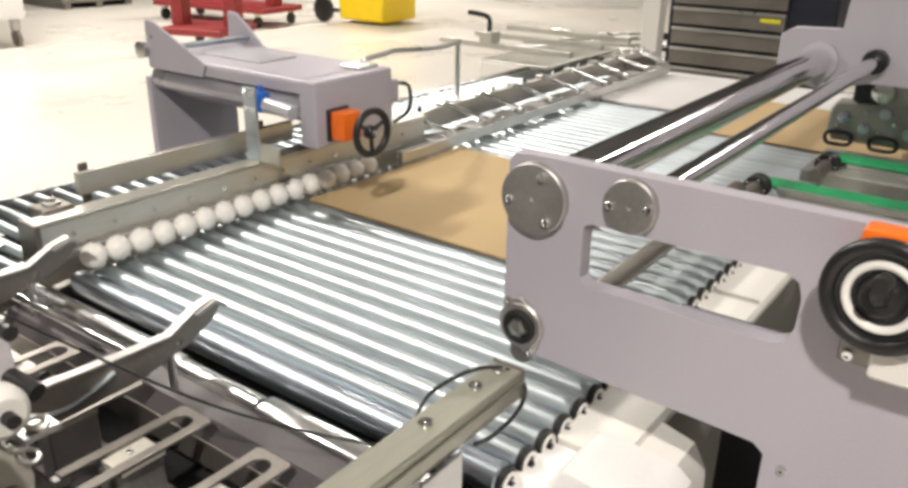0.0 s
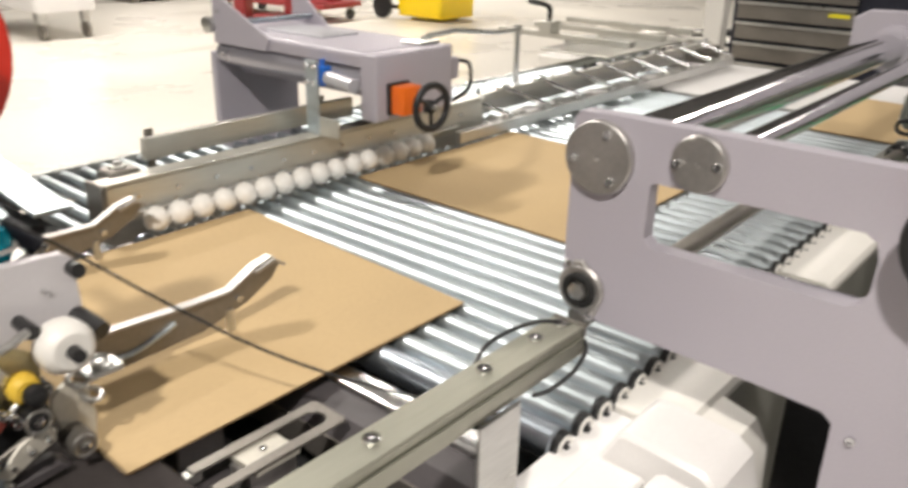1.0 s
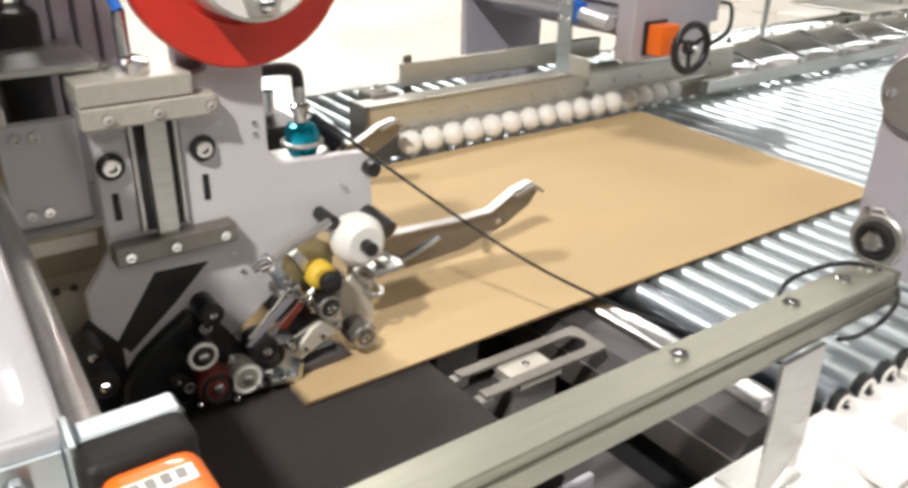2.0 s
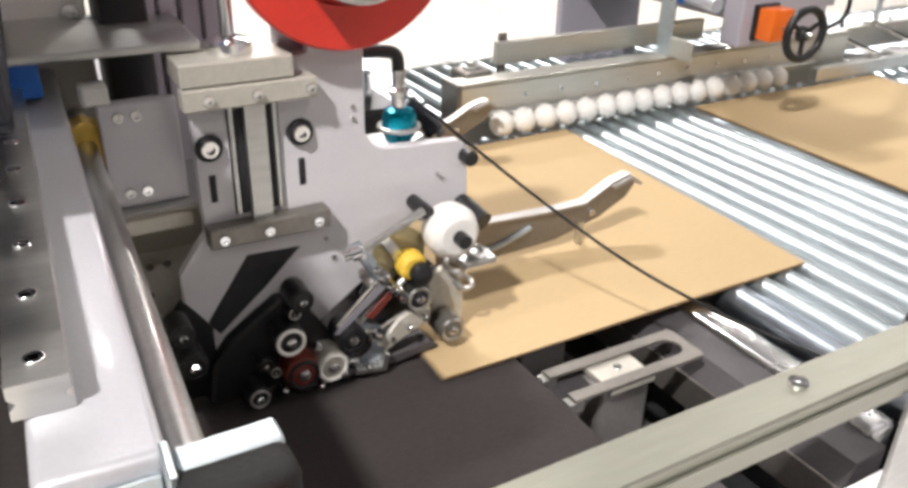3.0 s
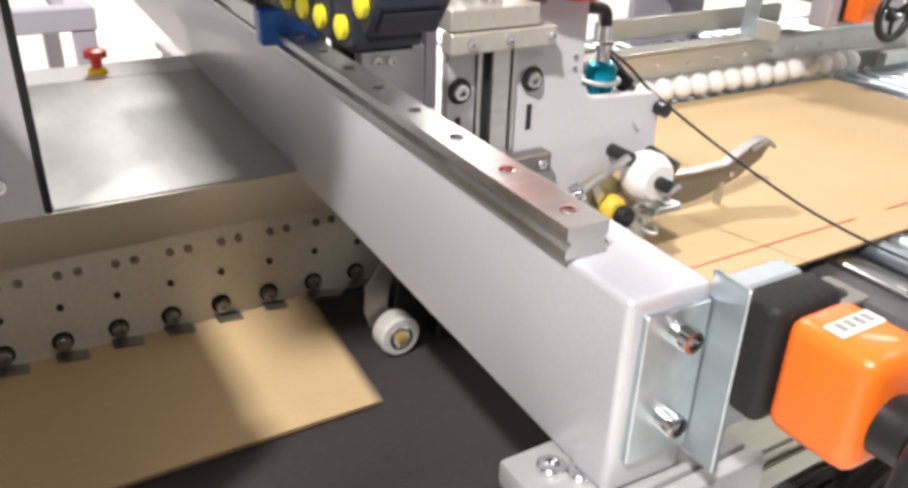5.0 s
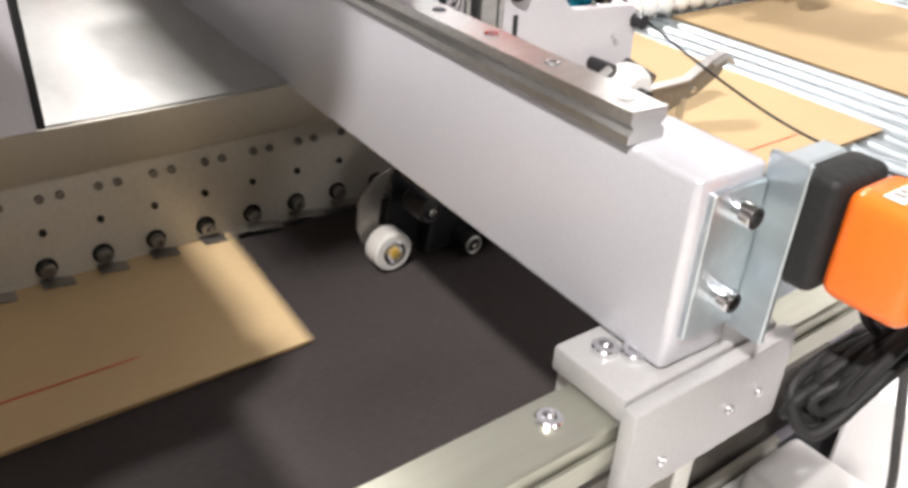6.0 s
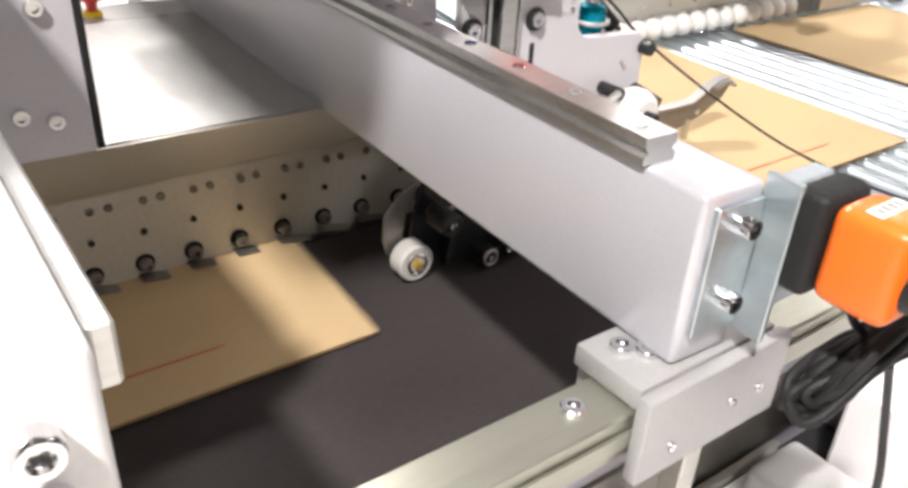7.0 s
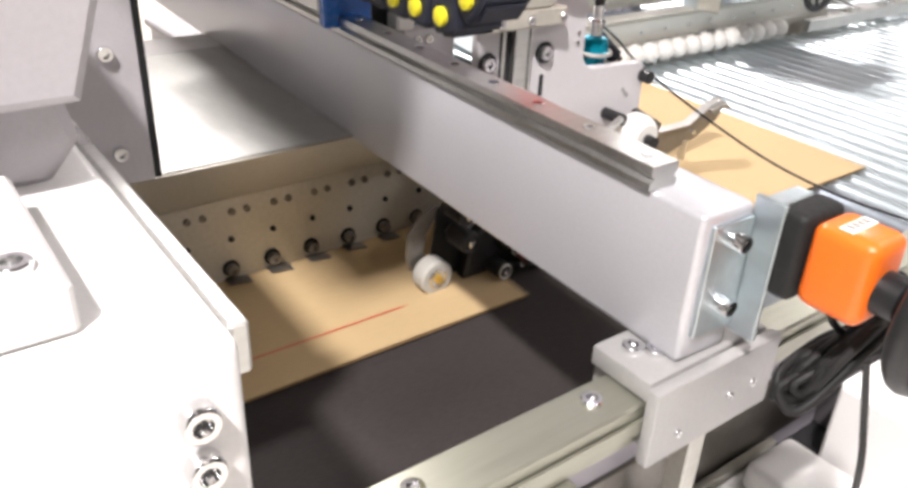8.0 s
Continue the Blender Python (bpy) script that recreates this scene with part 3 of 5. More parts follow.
# ---- operator side: crosshead plate with tubes ----
def build_crosshead():
    f = thing("crosshead_frame", (-0.3, 1.0, 0), "lilac painted steel frame plate with a long slot window", "machine frame")
    y0, y1 = 1.0, 1.03
    outer = [(-0.664, 1.065), (-0.664, 1.342), (-0.654, 1.356), (-0.61, 1.358), (0.7, 1.358), (0.7, 0.2), (-0.212, 0.2), (-0.212, 0.985), (-0.228, 0.998), (-0.316, 1.003), (-0.524, 1.009), (-0.60, 1.013), (-0.64, 1.025), (-0.655, 1.04)]
    hole = [(-0.526, 1.176), (-0.516, 1.165), (-0.230, 1.162), (-0.212, 1.170), (-0.202, 1.190), (-0.200, 1.235), (-0.206, 1.258), (-0.222, 1.268), (-0.516, 1.268), (-0.526, 1.262)]
    bm = B()
    for y in (y0, y1):
        rim = [bm.verts.new((x, y, z)) for x, z in outer]
        inner = [bm.verts.new((x, y, z)) for x, z in hole]
        edges = [bm.edges.new((some[k], some[(k + 1) % len(some)])) for some in (rim, inner) for k in range(len(some))]
        bmesh.ops.triangle_fill(bm, edges=edges, use_beauty=True)
    bm.verts.ensure_lookup_table()
    n, h = len(outer), len(hole)
    v, off = list(bm.verts), len(outer) + len(hole)
    for start, count in ((0, n), (n, h)):
        for k in range(count):
            a, b = start + k, start + (k + 1) % count
            bm.faces.new((v[a], v[b], v[off + b], v[off + a]))
    part("plate", bm, LILAC, f)
    part("window_lip", box(B(), -0.37, -0.222, 1.0305, 1.034, 1.157, 1.167, 0.0005), CHROME, f)
    for x, z, r in ((-0.611, 1.291, 0.058), (-0.450, 1.313, 0.042)):
        disc = part("tube_flange", lathe(B(), (x, y0 - 0.0005, z), (0, -1, 0), [(0, r), (0.012, r), (0.014, r - 0.002), (0.014, 0.004), (0.011, 0.002)], 48), CASTSTEEL, f, "turned steel end flange with three screws")
        for k in range(3 if r > 0.05 else 2):
            a = 1.2 + k * math.tau / 3 if r > 0.05 else k * math.pi + 0.1
            piece("screw", BOLT_Y, disc, (x + r * 0.72 * math.cos(a), y0 - 0.0145, z + r * 0.72 * math.sin(a)))
    br = part("flange_bearing", slab(B(), arc((-0.624, 1.064), 0.042, 0, 360, 25)[:-1], "y", y0 - 0.012, y0 - 0.0005, 0.003), CASTSTEEL, f, "oval cast bearing housing")
    part("bearing_ear", slab(B(), [(-0.656, 1.090), (-0.642, 1.111), (-0.624, 1.115), (-0.606, 1.095), (-0.590, 1.035), (-0.596, 1.020), (-0.616, 1.015), (-0.636, 1.035)], "y", y0 - 0.010, y0 - 0.001, 0.002), CASTSTEEL, br)
    part("bearing_race", ring(B(), (-0.624, y0 - 0.014, 1.064), (0, 1, 0), 0.024, 0.007, 32, 10), RUBBER, br)
    part("shaft_nut", lathe(B(), (-0.624, y0 - 0.012, 1.064), (0, -1, 0), [(0, 0.016), (0.010, 0.016), (0.012, 0.010)], 6), STEEL, br)
    for dx, dz in ((-0.022, 0.042), (0.022, -0.042)):
        piece("screw", BOLT_Y, br, (-0.624 + dx, y0 - 0.011, 1.064 + dz))
    for x, z in ((-0.183, 0.972), (-0.19, 0.87), (0.05, 0.93)):
        piece("screw", BOLT_Y, f, (x, y0 - 0.001, z))
    part("main_tube", rod(B(), (-0.611, y1, 1.291), (-0.611, 2.70, 1.291), 0.041, seg=40), CHROME, f, "polished steel main tube")
    part("second_tube", rod(B(), (-0.450, y1, 1.306), (-0.450, 2.70, 1.306), 0.020, seg=30), CHROME, f, "thin polished steel tube")
    part("far_plate", slab(B(), [(-0.74, 1.23), (-0.74, 1.36), (-0.70, 1.385), (-0.56, 1.39), (-0.53, 1.75), (0.5, 1.75), (0.5, 1.235), (-0.46, 1.235), (-0.60, 1.20)], "y", 2.70, 2.74, 0.003), LILAC, f)
    part("tube_collar", lathe(B(), (-0.450, 2.70, 1.306), (0, -1, 0), [(0, 0.036), (0.03, 0.036), (0.032, 0.030)], 28), BLACK, f)
    part("tube_collar", lathe(B(), (-0.611, 2.70, 1.291), (0, -1, 0), [(0, 0.058), (0.02, 0.058), (0.022, 0.045)], 32), LILAC, f)
    part("main_tube", rod(B(), (-0.611, 2.745, 1.291), (-0.611, 4.6, 1.291), 0.041, seg=30), CHROME, f)
    part("cross_bar", rod(B(), (-0.645, 1.031, 0.99), (-0.655, 2.2, 0.99), 0.022, seg=20), DULL, f)

    dished_handwheel((-0.101, 0.930, 1.296), (-0.1, -1, 0.05), 0.072, "large black handwheel with a white ring on the frame plate")
    c = counter((-0.09, 0.97, 1.3), -0.140, -0.04, 0.955, 0.998, 1.318, 1.366)
    for k in range(4):
        part("digit_bar", box(B(), -0.124 + 0.013 * k, -0.116 + 0.013 * k, 0.9535, 0.9548, 1.346, 1.359, 0), INK, c)
    br2 = thing("pivot_bracket", (-0.1, 0.99, 1.18), "dull steel pivot bracket under the handwheel", "bracket")
    part("block", box(B(), -0.135, -0.07, 0.985, 0.9985, 1.155, 1.20, 0.003), DULL, br2)
    piece("screw", BOLT_Y, br2, (-0.122, 0.984, 1.168))
    part("arm", box(B(), -0.092, 0.30, 0.94, 0.984, 1.165, 1.205, 0.004), CREAM, br2)


def build_right_machine():
    m = thing("transfer_unit", (-0.3, 2.3, 0.8), "grey transfer unit with green belts and black pulleys", "machine unit")
    part("bed", box(B(), -0.60, 0.6, 2.20, 2.62, 0.86, 0.915, 0.004), CASTIRON, m)
    part("cabinet", box(B(), -0.34, 0.6, 2.26, 3.4, 0.0, 0.859, 0.004), DARK, m)
    part("rear_bed", box(B(), -0.62, 0.6, 2.75, 3.1, 0.86, 0.925, 0.004), CASTIRON, m)
    for x, y in ((-0.66, 2.46), (-0.55, 2.86)):
        part("green_belt", box(B(), x, 0.6, y, y + 0.085, 0.926 + 0.01 * (y > 2.7), 0.940 + 0.01 * (y > 2.7), 0.004), GREEN, m)
        part("belt_guard", box(B(), x + 0.05, 0.6, y - 0.012, y - 0.002, 0.916, 0.938, 0.002), STEEL, m)
        part("pulley", lathe(B(), (x - 0.005, y - 0.06, 0.935), (0, 1, 0), [(0, 0.028), (0.004, 0.038), (0.020, 0.038), (0.024, 0.030), (0.036, 0.030), (0.040, 0.038), (0.056, 0.038), (0.058, 0.03)], 26), BLACK, m)
        for a in range(5):
            part("pulley_stud", ball(B(), (x - 0.005 + 0.03 * math.cos(a * 1.257), y - 0.062, 0.935 + 0.03 * math.sin(a * 1.257)), 0.0035, 8), STEEL, m)
        part("shaft", rod(B(), (x - 0.005, y - 0.20, 0.935), (x - 0.005, y - 0.06, 0.935), 0.022, seg=18), DULL, m)
    for x in (-0.30, -0.1, 0.15):
        piece("screw", BOLT_Z_SMALL, m, (x, 2.34, 0.915))
    col = thing("rear_column", (-0.5, 4.9, 0), "lilac painted upright column behind the feed table", "column")
    part("upright", box(B(), -0.86, -0.62, 4.90, 5.05, 0, 2.2, 0.006), LILAC, col)
    part("dark_panel", box(B(), -0.60, 0.9, 4.95, 5.0, 0.0, 2.2, 0.004), SHADE, col)
    head = thing("gear_head", (-0.25, 3.0, 1.0), "grey cast gear head with chain and bolts", "machine unit")
    part("body", slab(B(), [(-0.60, 0.975), (-0.62, 1.01), (-0.615, 1.085), (-0.60, 1.11), (-0.47, 1.12), (-0.46, 1.25), (-0.44, 1.27), (0.5, 1.27), (0.5, 0.975)], "y", 3.02, 3.10, 0.006), CASTIRON, head)
    part("upper_block", box(B(), -0.55, -0.47, 3.00, 3.08, 1.121, 1.20, 0.006), BLACK, head)
    for x in (-0.575, -0.43):
        part("chain_loop", hose(B(), [(x - 0.045, 3.01, 0.985), (x - 0.03, 3.01, 1.005), (x + 0.03, 3.01, 1.005), (x + 0.045, 3.01, 0.985), (x + 0.03, 3.01, 0.965), (x - 0.03, 3.01, 0.965), (x - 0.045, 3.01, 0.985)], 0.007), BLACK, head)
    for x, z in ((-0.57, 1.06), (-0.50, 1.03), (-0.44, 1.09), (-0.36, 1.03)):
        part("boss", lathe(B(), (x, 3.019, z), (0, -1, 0), [(0, 0.020), (0.010, 0.019), (0.012, 0.010)], 16), DARKZINC, head)
    for k in range(7):
        piece("screw", BOLT_Y, head, (-0.59 + 0.045 * k, 3.0195, 1.025 + 0.03 * (k % 3)))
    part("lamp_eye", lathe(B(), (-0.46, 3.019, 1.16), (0, -1, 0), [(0, 0.04), (0.02, 0.035), (0.03, 0.02)], 20), STEEL, head)


# ---- front aluminium rail ----
def build_front_rail():
    r = thing("front_rail", (-0.51, 0.0, 0.7), "long aluminium front rail with screws and sheet steel brackets", "rail")
    part("profile", box(B(), -0.538, -0.488, -0.95, 0.785, 1.066, 1.110, 0.002), KHAKI, r)
    part("groove_lip", box(B(), -0.487, -0.484, -0.95, 0.785, 1.080, 1.096, 0.0005), KHAKI, r)
    part("end_cap", box(B(), -0.539, -0.487, 0.786, 0.79, 1.064, 1.112, 0.001), DULL, r)
    for y in (0.765, 0.71, 0.603, 0.413, -0.283, -0.47, -0.7):
        piece("screw", BOLT_Z, r, (-0.515, y, 1.1095))
    part("bracket", slab(B(), [(0.555, 1.066), (0.635, 1.066), (0.635, 0.925), (0.575, 0.872), (0.555, 0.872)], "x", -0.486, -0.480, 0.001), STEEL, r, "bent zinc sheet bracket")
    part("bracket_foot", box(B(), -0.54, -0.480, 0.555, 0.65, 0.864, 0.871, 0.001), STEEL, r)
    for y in (-0.36, -0.8):
        part("post", box(B(), -0.545, -0.505, y - 0.02, y + 0.02, 0.70, 1.065, 0.002), ALU, r)
        part("foot_plate", box(B(), -0.55, -0.48, y - 0.035, y + 0.035, 1.048, 1.064, 0.002), KHAKI, r)
    part("under_rail", box(B(), -0.60, -0.57, -0.95, 0.30, 0.995, 1.03, 0.002), ALU, r)
    part("under_post", box(B(), -0.60, -0.572, -0.02, 0.01, 0.70, 0.995, 0.002), ALU, r)
    c = thing("loop_cable", (-0.5, 0.75, 1.08), "thin black cable looped round the rail end", "cable")
    part("cable", hose(B(), [(-0.545, 0.615, 1.092), (-0.552, 0.66, 1.112), (-0.535, 0.73, 1.120), (-0.508, 0.775, 1.110), (-0.482, 0.783, 1.086), (-0.476, 0.755, 1.064), (-0.478, 0.70, 1.056), (-0.483, 0.665, 1.060)], 0.0030), BLACK, c)


# ---- bed between the rollers and the belt ----
def build_bed():
    bar = thing("cross_tube", (-1.2, 0.72, 0.84), "polished cross tube in two diameters behind the first roller", "tube")
    part("tube", rod(B(), (-1.82, 0.757, 0.856), (-1.25, 0.757, 0.856), 0.030, seg=32), BRIGHT, bar)
    part("thin_tube", rod(B(), (-1.25, 0.755, 0.858), (-1.02, 0.755, 0.858), 0.025, seg=28), BRIGHT, bar)
    part("flat_part", box(B(), -1.02, -0.60, 0.730, 0.785, 0.832, 0.880, 0.010, 3), BRIGHT, bar)
    deck = thing("guide_deck", (-1.1, 0.66, 0.8), "dark grey sheet steel guide deck across the line", "deck plate")
    part("plate", slab(B(), [(0.735, 0.868), (0.68, 0.862), (0.655, 0.83), (0.655, 0.80), (0.735, 0.80)], "x", -1.78, -0.58, 0.002), SHADE, deck)
    part("front_lip", box(B(), -1.78, -0.58, 0.650, 0.6545, 0.78, 0.835, 0.001), DULL, deck)
    part("rear_rod", rod(B(), (-1.82, 0.70, 0.885), (-1.30, 0.70, 0.885), 0.010, seg=16), CHROME, deck)
    for k, x in enumerate((-0.868, -1.066, -1.262, -1.46)):
        s = thing("slotted_guide_plate", (x, 0.53, 0.84), "slotted steel guide plate screwed on a pale block", "guide plate", "slotted guide plates")
        bm = B()
        w, a, b = 0.040, 0.415, 0.655
        outer = [(x - w, a), (x - w + 0.018, a), (x - w + 0.018, 0.575)]
        hole = arc((x, 0.618), 0.020, 180, 0, 9)
        outline = ([(x - w, a), (x - 0.020, a)] + hole + [(x + 0.020, a), (x + w, a), (x + w, b - 0.005), (x + w - 0.01, b), (x - w + 0.01, b), (x - w, b - 0.005)])
        part("plate", slab(B(), outline, "z", 0.884, 0.889, 0.0008), DULL, s)
        part("bridge", box(B(), x - w + 0.002, x + w - 0.002, 0.48, 0.56, 0.873, 0.883, 0.001), PLATE, s)
        part("block", box(B(), x - 0.024, x + 0.024, 0.475, 0.565, 0.70, 0.872, 0.003), CASTSTEEL, s)
        piece("screw", BOLT_Z_SMALL, s, (x, 0.52, 0.883))
        part("tooth", box(B(), x - w, x - w + 0.018, 0.405, 0.43, 0.868, 0.884, 0.001), STEEL, s)
        part("tooth", box(B(), x + w - 0.018, x + w, 0.405, 0.43, 0.868, 0.884, 0.001), STEEL, s)
    base = thing("cross_beam", (-1.1, 0.52, 0.66), "dark grey cross beam under the guide plates", "beam")
    part("beam", box(B(), -1.78, -0.60, 0.45, 0.60, 0.66, 0.76, 0.004), SHADE, base)
    belt = thing("flat_belt", (-0.96, -0.4, 0.8), "black rubber flat conveyor belt on a steel bed", "conveyor belt")
    outline = [(0.42, 0.860), (0.40, 0.886), (-9.4, 0.886), (-9.42, 0.86), (-9.40, 0.83), (0.40, 0.83)]
    part("belt", slab(B(), outline, "x", -1.228, -0.665, 0.003), BELT, belt)
    part("bed", box(B(), -1.25, -0.64, -9.39, 0.39, 0.70, 0.828, 0.003), DULL, belt)
    for y in (-4.0, -6.5, -9.0):
        part("leg", box(B(), -1.2, -0.7, y - 0.05, y + 0.05, 0, 0.70, 0.003), DARK, belt)
    # lift fingers
    for x, z0 in ((-1.20, 0.0), (-1.70, -0.01)):
        fg = thing("lift_finger", (x, 0.5, 0.9), "bent zinc-plated lift finger with a curled tip", "guide finger", "lift fingers")
        side = [(0.40, 0.905), (0.40, 0.985), (0.62, 0.975), (0.70, 0.975), (0.76, 1.005), (0.80, 1.015), (0.82, 0.995), (0.80, 0.97), (0.74, 0.94), (0.64, 0.915)]
        part("blade", slab(B(), side, "x", x - 0.003, x + 0.003, 0.001), DULL, fg)
        part("flange", slab(B(), [(0.40, 0.985), (0.62, 0.975), (0.70, 0.975), (0.76, 1.005), (0.80, 1.015), (0.80, 1.019), (0.76, 1.010), (0.70, 0.980), (0.62, 0.980), (0.40, 0.990)], "x", x - 0.011, x + 0.011, 0.001), CASTSTEEL, fg)
        part("tip", slab(B(), [(0.755, 1.003), (0.80, 1.016), (0.825, 0.998), (0.822, 0.993), (0.80, 1.008), (0.76, 0.996)], "x", x - 0.017, x + 0.017, 0.001), CASTSTEEL, fg)
        part("slot_strip", hose(B(), [(x + 0.006, 0.44, 0.935), (x + 0.006, 0.50, 0.930), (x + 0.006, 0.56, 0.945), (x + 0.006, 0.585, 0.955)], 0.005), ZINC, fg)
        piece("screw", BOLT_X, fg, (x + 0.003, 0.72, 0.955))
        part("stem", rod(B(), (x, 0.70, 0.80), (x, 0.70, 0.94), 0.008, seg=12), STEEL, fg)
    cab = thing("sensor_cable", (-1.0, 0.5, 0.95), "thin black sensor cable hanging from an eyelet", "cable")
    part("cable", hose(B(), [(-1.105, 0.300, 1.252), (-1.100, 0.335, 1.226), (-1.088, 0.388, 1.178), (-1.0, 0.472, 1.098), (-0.9, 0.552, 1.030), (-0.8, 0.628, 0.985), (-0.7, 0.697, 0.960), (-0.60, 0.78, 0.93)], 0.0023), BLACK, cab)


# ---- tape head ----
def build_tape_head():
    X0, X1 = -1.080, -1.064
    h = thing("tape_applicator", (-1.07, 0.15, 0.92), "light grey tape applicator head with rollers over the belt", "tape applicator")
    outline = [(-0.03, 0.99), (-0.03, 1.08), (0.006, 1.13), (0.006, 1.31), (0.15, 1.34), (0.15, 1.42), (0.222, 1.42), (0.222, 1.235)] + arc((0.252, 1.232), 0.03, 190, 270, 6) + [(0.362, 1.196), (0.375, 1.185), (0.378, 1.10), (0.36, 1.06), (0.29, 1.09), (0.225, 1.02), (0.14, 0.96), (0.02, 0.93)]
    part("head_plate", slab(B(), outline, "x", X0, X1, 0.0015), HEADGREY, h)
    part("slide_slot", box(B(), X1 - 0.001, X1 + 0.003, 0.046, 0.108, 1.15, 1.30, 0.001), DARK, h)
    part("slide_rail", box(B(), X1 + 0.003, X1 + 0.014, 0.064, 0.090, 1.13, 1.31, 0.001), STEEL, h)
    part("slide_edge", box(B(), X1 + 0.002, X1 + 0.006, 0.100, 0.106, 1.15, 1.30, 0.001), STEEL, h)
    part("slide_edge", box(B(), X1 + 0.002, X1 + 0.006, 0.047, 0.053, 1.15, 1.30, 0.001), STEEL, h)
    top = part("top_bar", box(B(), X1, X1 + 0.026, -0.005, 0.152, 1.291, 1.317, 0.002), PLATE, h)
    part("top_shelf", box(B(), X0 - 0.03, X1 + 0.024, -0.005, 0.125, 1.3185, 1.345, 0.002), PLATE, top)
    part("spring_seat", lathe(B(), (X0, 0.062, 1.345), (0, 0, 1), [(0, 0.026), (0.014, 0.026), (0.018, 0.016), (0.018, 0.008)], 24), CHROME, top)
    part("spindle", rod(B(), (X0, 0.062, 1.36), (X0, 0.062, 1.415), 0.008, seg=16), CHROME, top)
    low = part("lower_bar", box(B(), X1, X1 + 0.026, 0.006, 0.160, 1.118, 1.144, 0.002), DULL, h)
    for bar, z in ((top, 1.304), (low, 1.131)):
        for y in (0.022, 0.078, 0.142):
            piece("screw", BOLT_X, bar, (X1 + 0.0255, y, z))
    for y, z in ((0.022, 1.240), (0.134, 1.243)):
        washer = part("clamp_ring", ring(B(), (X1 + 0.003, y, z), (1, 0, 0), 0.0135, 0.0035, 26, 8), BLACK, h)
        piece("screw", BOLT_X_BIG, washer, (X1, y, z))
        part("slot", box(B(), X1 - 0.0005, X1 + 0.0012, y - 0.004, y + 0.004, z - 0.07, z - 0.035, 0.0003), DARK, h)
    for y, z in ((0.205, 1.265), (0.205, 1.250), (0.335, 1.145), (0.327, 1.153), (0.16, 1.09), (0.15, 1.12), (0.17, 1.06)):
        piece("screw", BOLT_X, h, (X1 - 0.003, y, z)).scale = (1, 0.55, 0.55)
    part("triangle_slot", slab(B(), [(-0.006, 1.004), (0.009, 0.985), (0.075, 1.040), (0.124, 1.087), (0.054, 1.090)], "x", X1 - 0.0005, X1 + 0.0012), DARK, h)
    # tape spool and its pins
    part("spool", lathe(B(), (-1.045, 0.325, 1.085), (1, 0, 0), [(0, 0.018), (0.004, 0.033), (0.014, 0.038), (0.034, 0.039), (0.046, 0.034), (0.052, 0.026), (0.052, 0.012)], 32), WHITEPLASTIC, h, "white tape guide spool")
    part("spool_pin", rod(B(), (-1.07, 0.325, 1.085), (-0.975, 0.325, 1.085), 0.010, seg=18), BLACK, h)
    part("guide_pin", rod(B(), (-1.07, 0.29, 1.118), (-1.02, 0.29, 1.118), 0.010, seg=16), BLACK, h)
    part("guide_pin", rod(B(), (-1.07, 0.372, 1.172), (-1.045, 0.372, 1.172), 0.011, seg=16), BLACK, h)
    part("guide_pin", rod(B(), (-1.07, 0.368, 1.10), (-1.02, 0.380, 1.085), 0.014, seg=16), BLACK, h)
    part("crossbar", rod(B(), (-1.02, 0.283, 1.122), (-0.998, 0.180, 1.094), 0.0058, seg=16), STEEL, h)
    part("crossbar_end", lathe(B(), (-0.998, 0.186, 1.096), (-0.2, -0.94, -0.26), [(0, 0.007), (0.004, 0.010), (0.016, 0.010), (0.018, 0.006), (0.026, 0.006)], 14), CHROME, h)
    part("crank_link", slab(B(), [(0.172, 1.100), (0.186, 1.104), (0.228, 1.040), (0.222, 1.026), (0.208, 1.032)], "x", -1.014, -1.006, 0.002), DARKZINC, h)
    for y, z, r in ((0.183, 1.090, 0.008), (0.205, 1.062, 0.007), (0.214, 1.048, 0.009), (0.224, 1.032, 0.007), (0.236, 1.024, 0.006), (0.243, 1.010, 0.008)):
        part("link_nut", lathe(B(), (-1.008, y, z), (1, 0, 0), [(0, r), (0.012, r), (0.014, r * 0.6), (0.018, r * 0.55)], 8), CHROME, h)
    part("back_plate", slab(B(), [(0.215, 1.045), (0.225, 1.085), (0.262, 1.100), (0.300, 1.072), (0.296, 1.02), (0.24, 1.0)], "x", -1.048, -1.042, 0.002), BRASSPLATE, h)
    part("amber_roller", lathe(B(), (-1.034, 0.264, 1.046), (1, 0, 0), [(0, 0.012), (0.003, 0.020), (0.010, 0.0215), (0.022, 0.0205), (0.028, 0.014)], 26), AMBER, h, "yellow urethane roller")
    part("roller_knob", lathe(B(), (-1.006, 0.270, 1.040), (1, 0, 0), [(0, 0.015), (0.010, 0.0165), (0.016, 0.014), (0.019, 0.008)], 22), BLACK, h)
    part("side_link", slab(B(), [(0.298, 0.985), (0.300, 1.005), (0.322, 1.021), (0.342, 1.012), (0.356, 0.99), (0.361, 0.95), (0.356, 0.915), (0.338, 0.900), (0.315, 0.905), (0.305, 0.925), (0.306, 0.955)], "x", -1.043, -1.035, 0.003), PLATE, h)
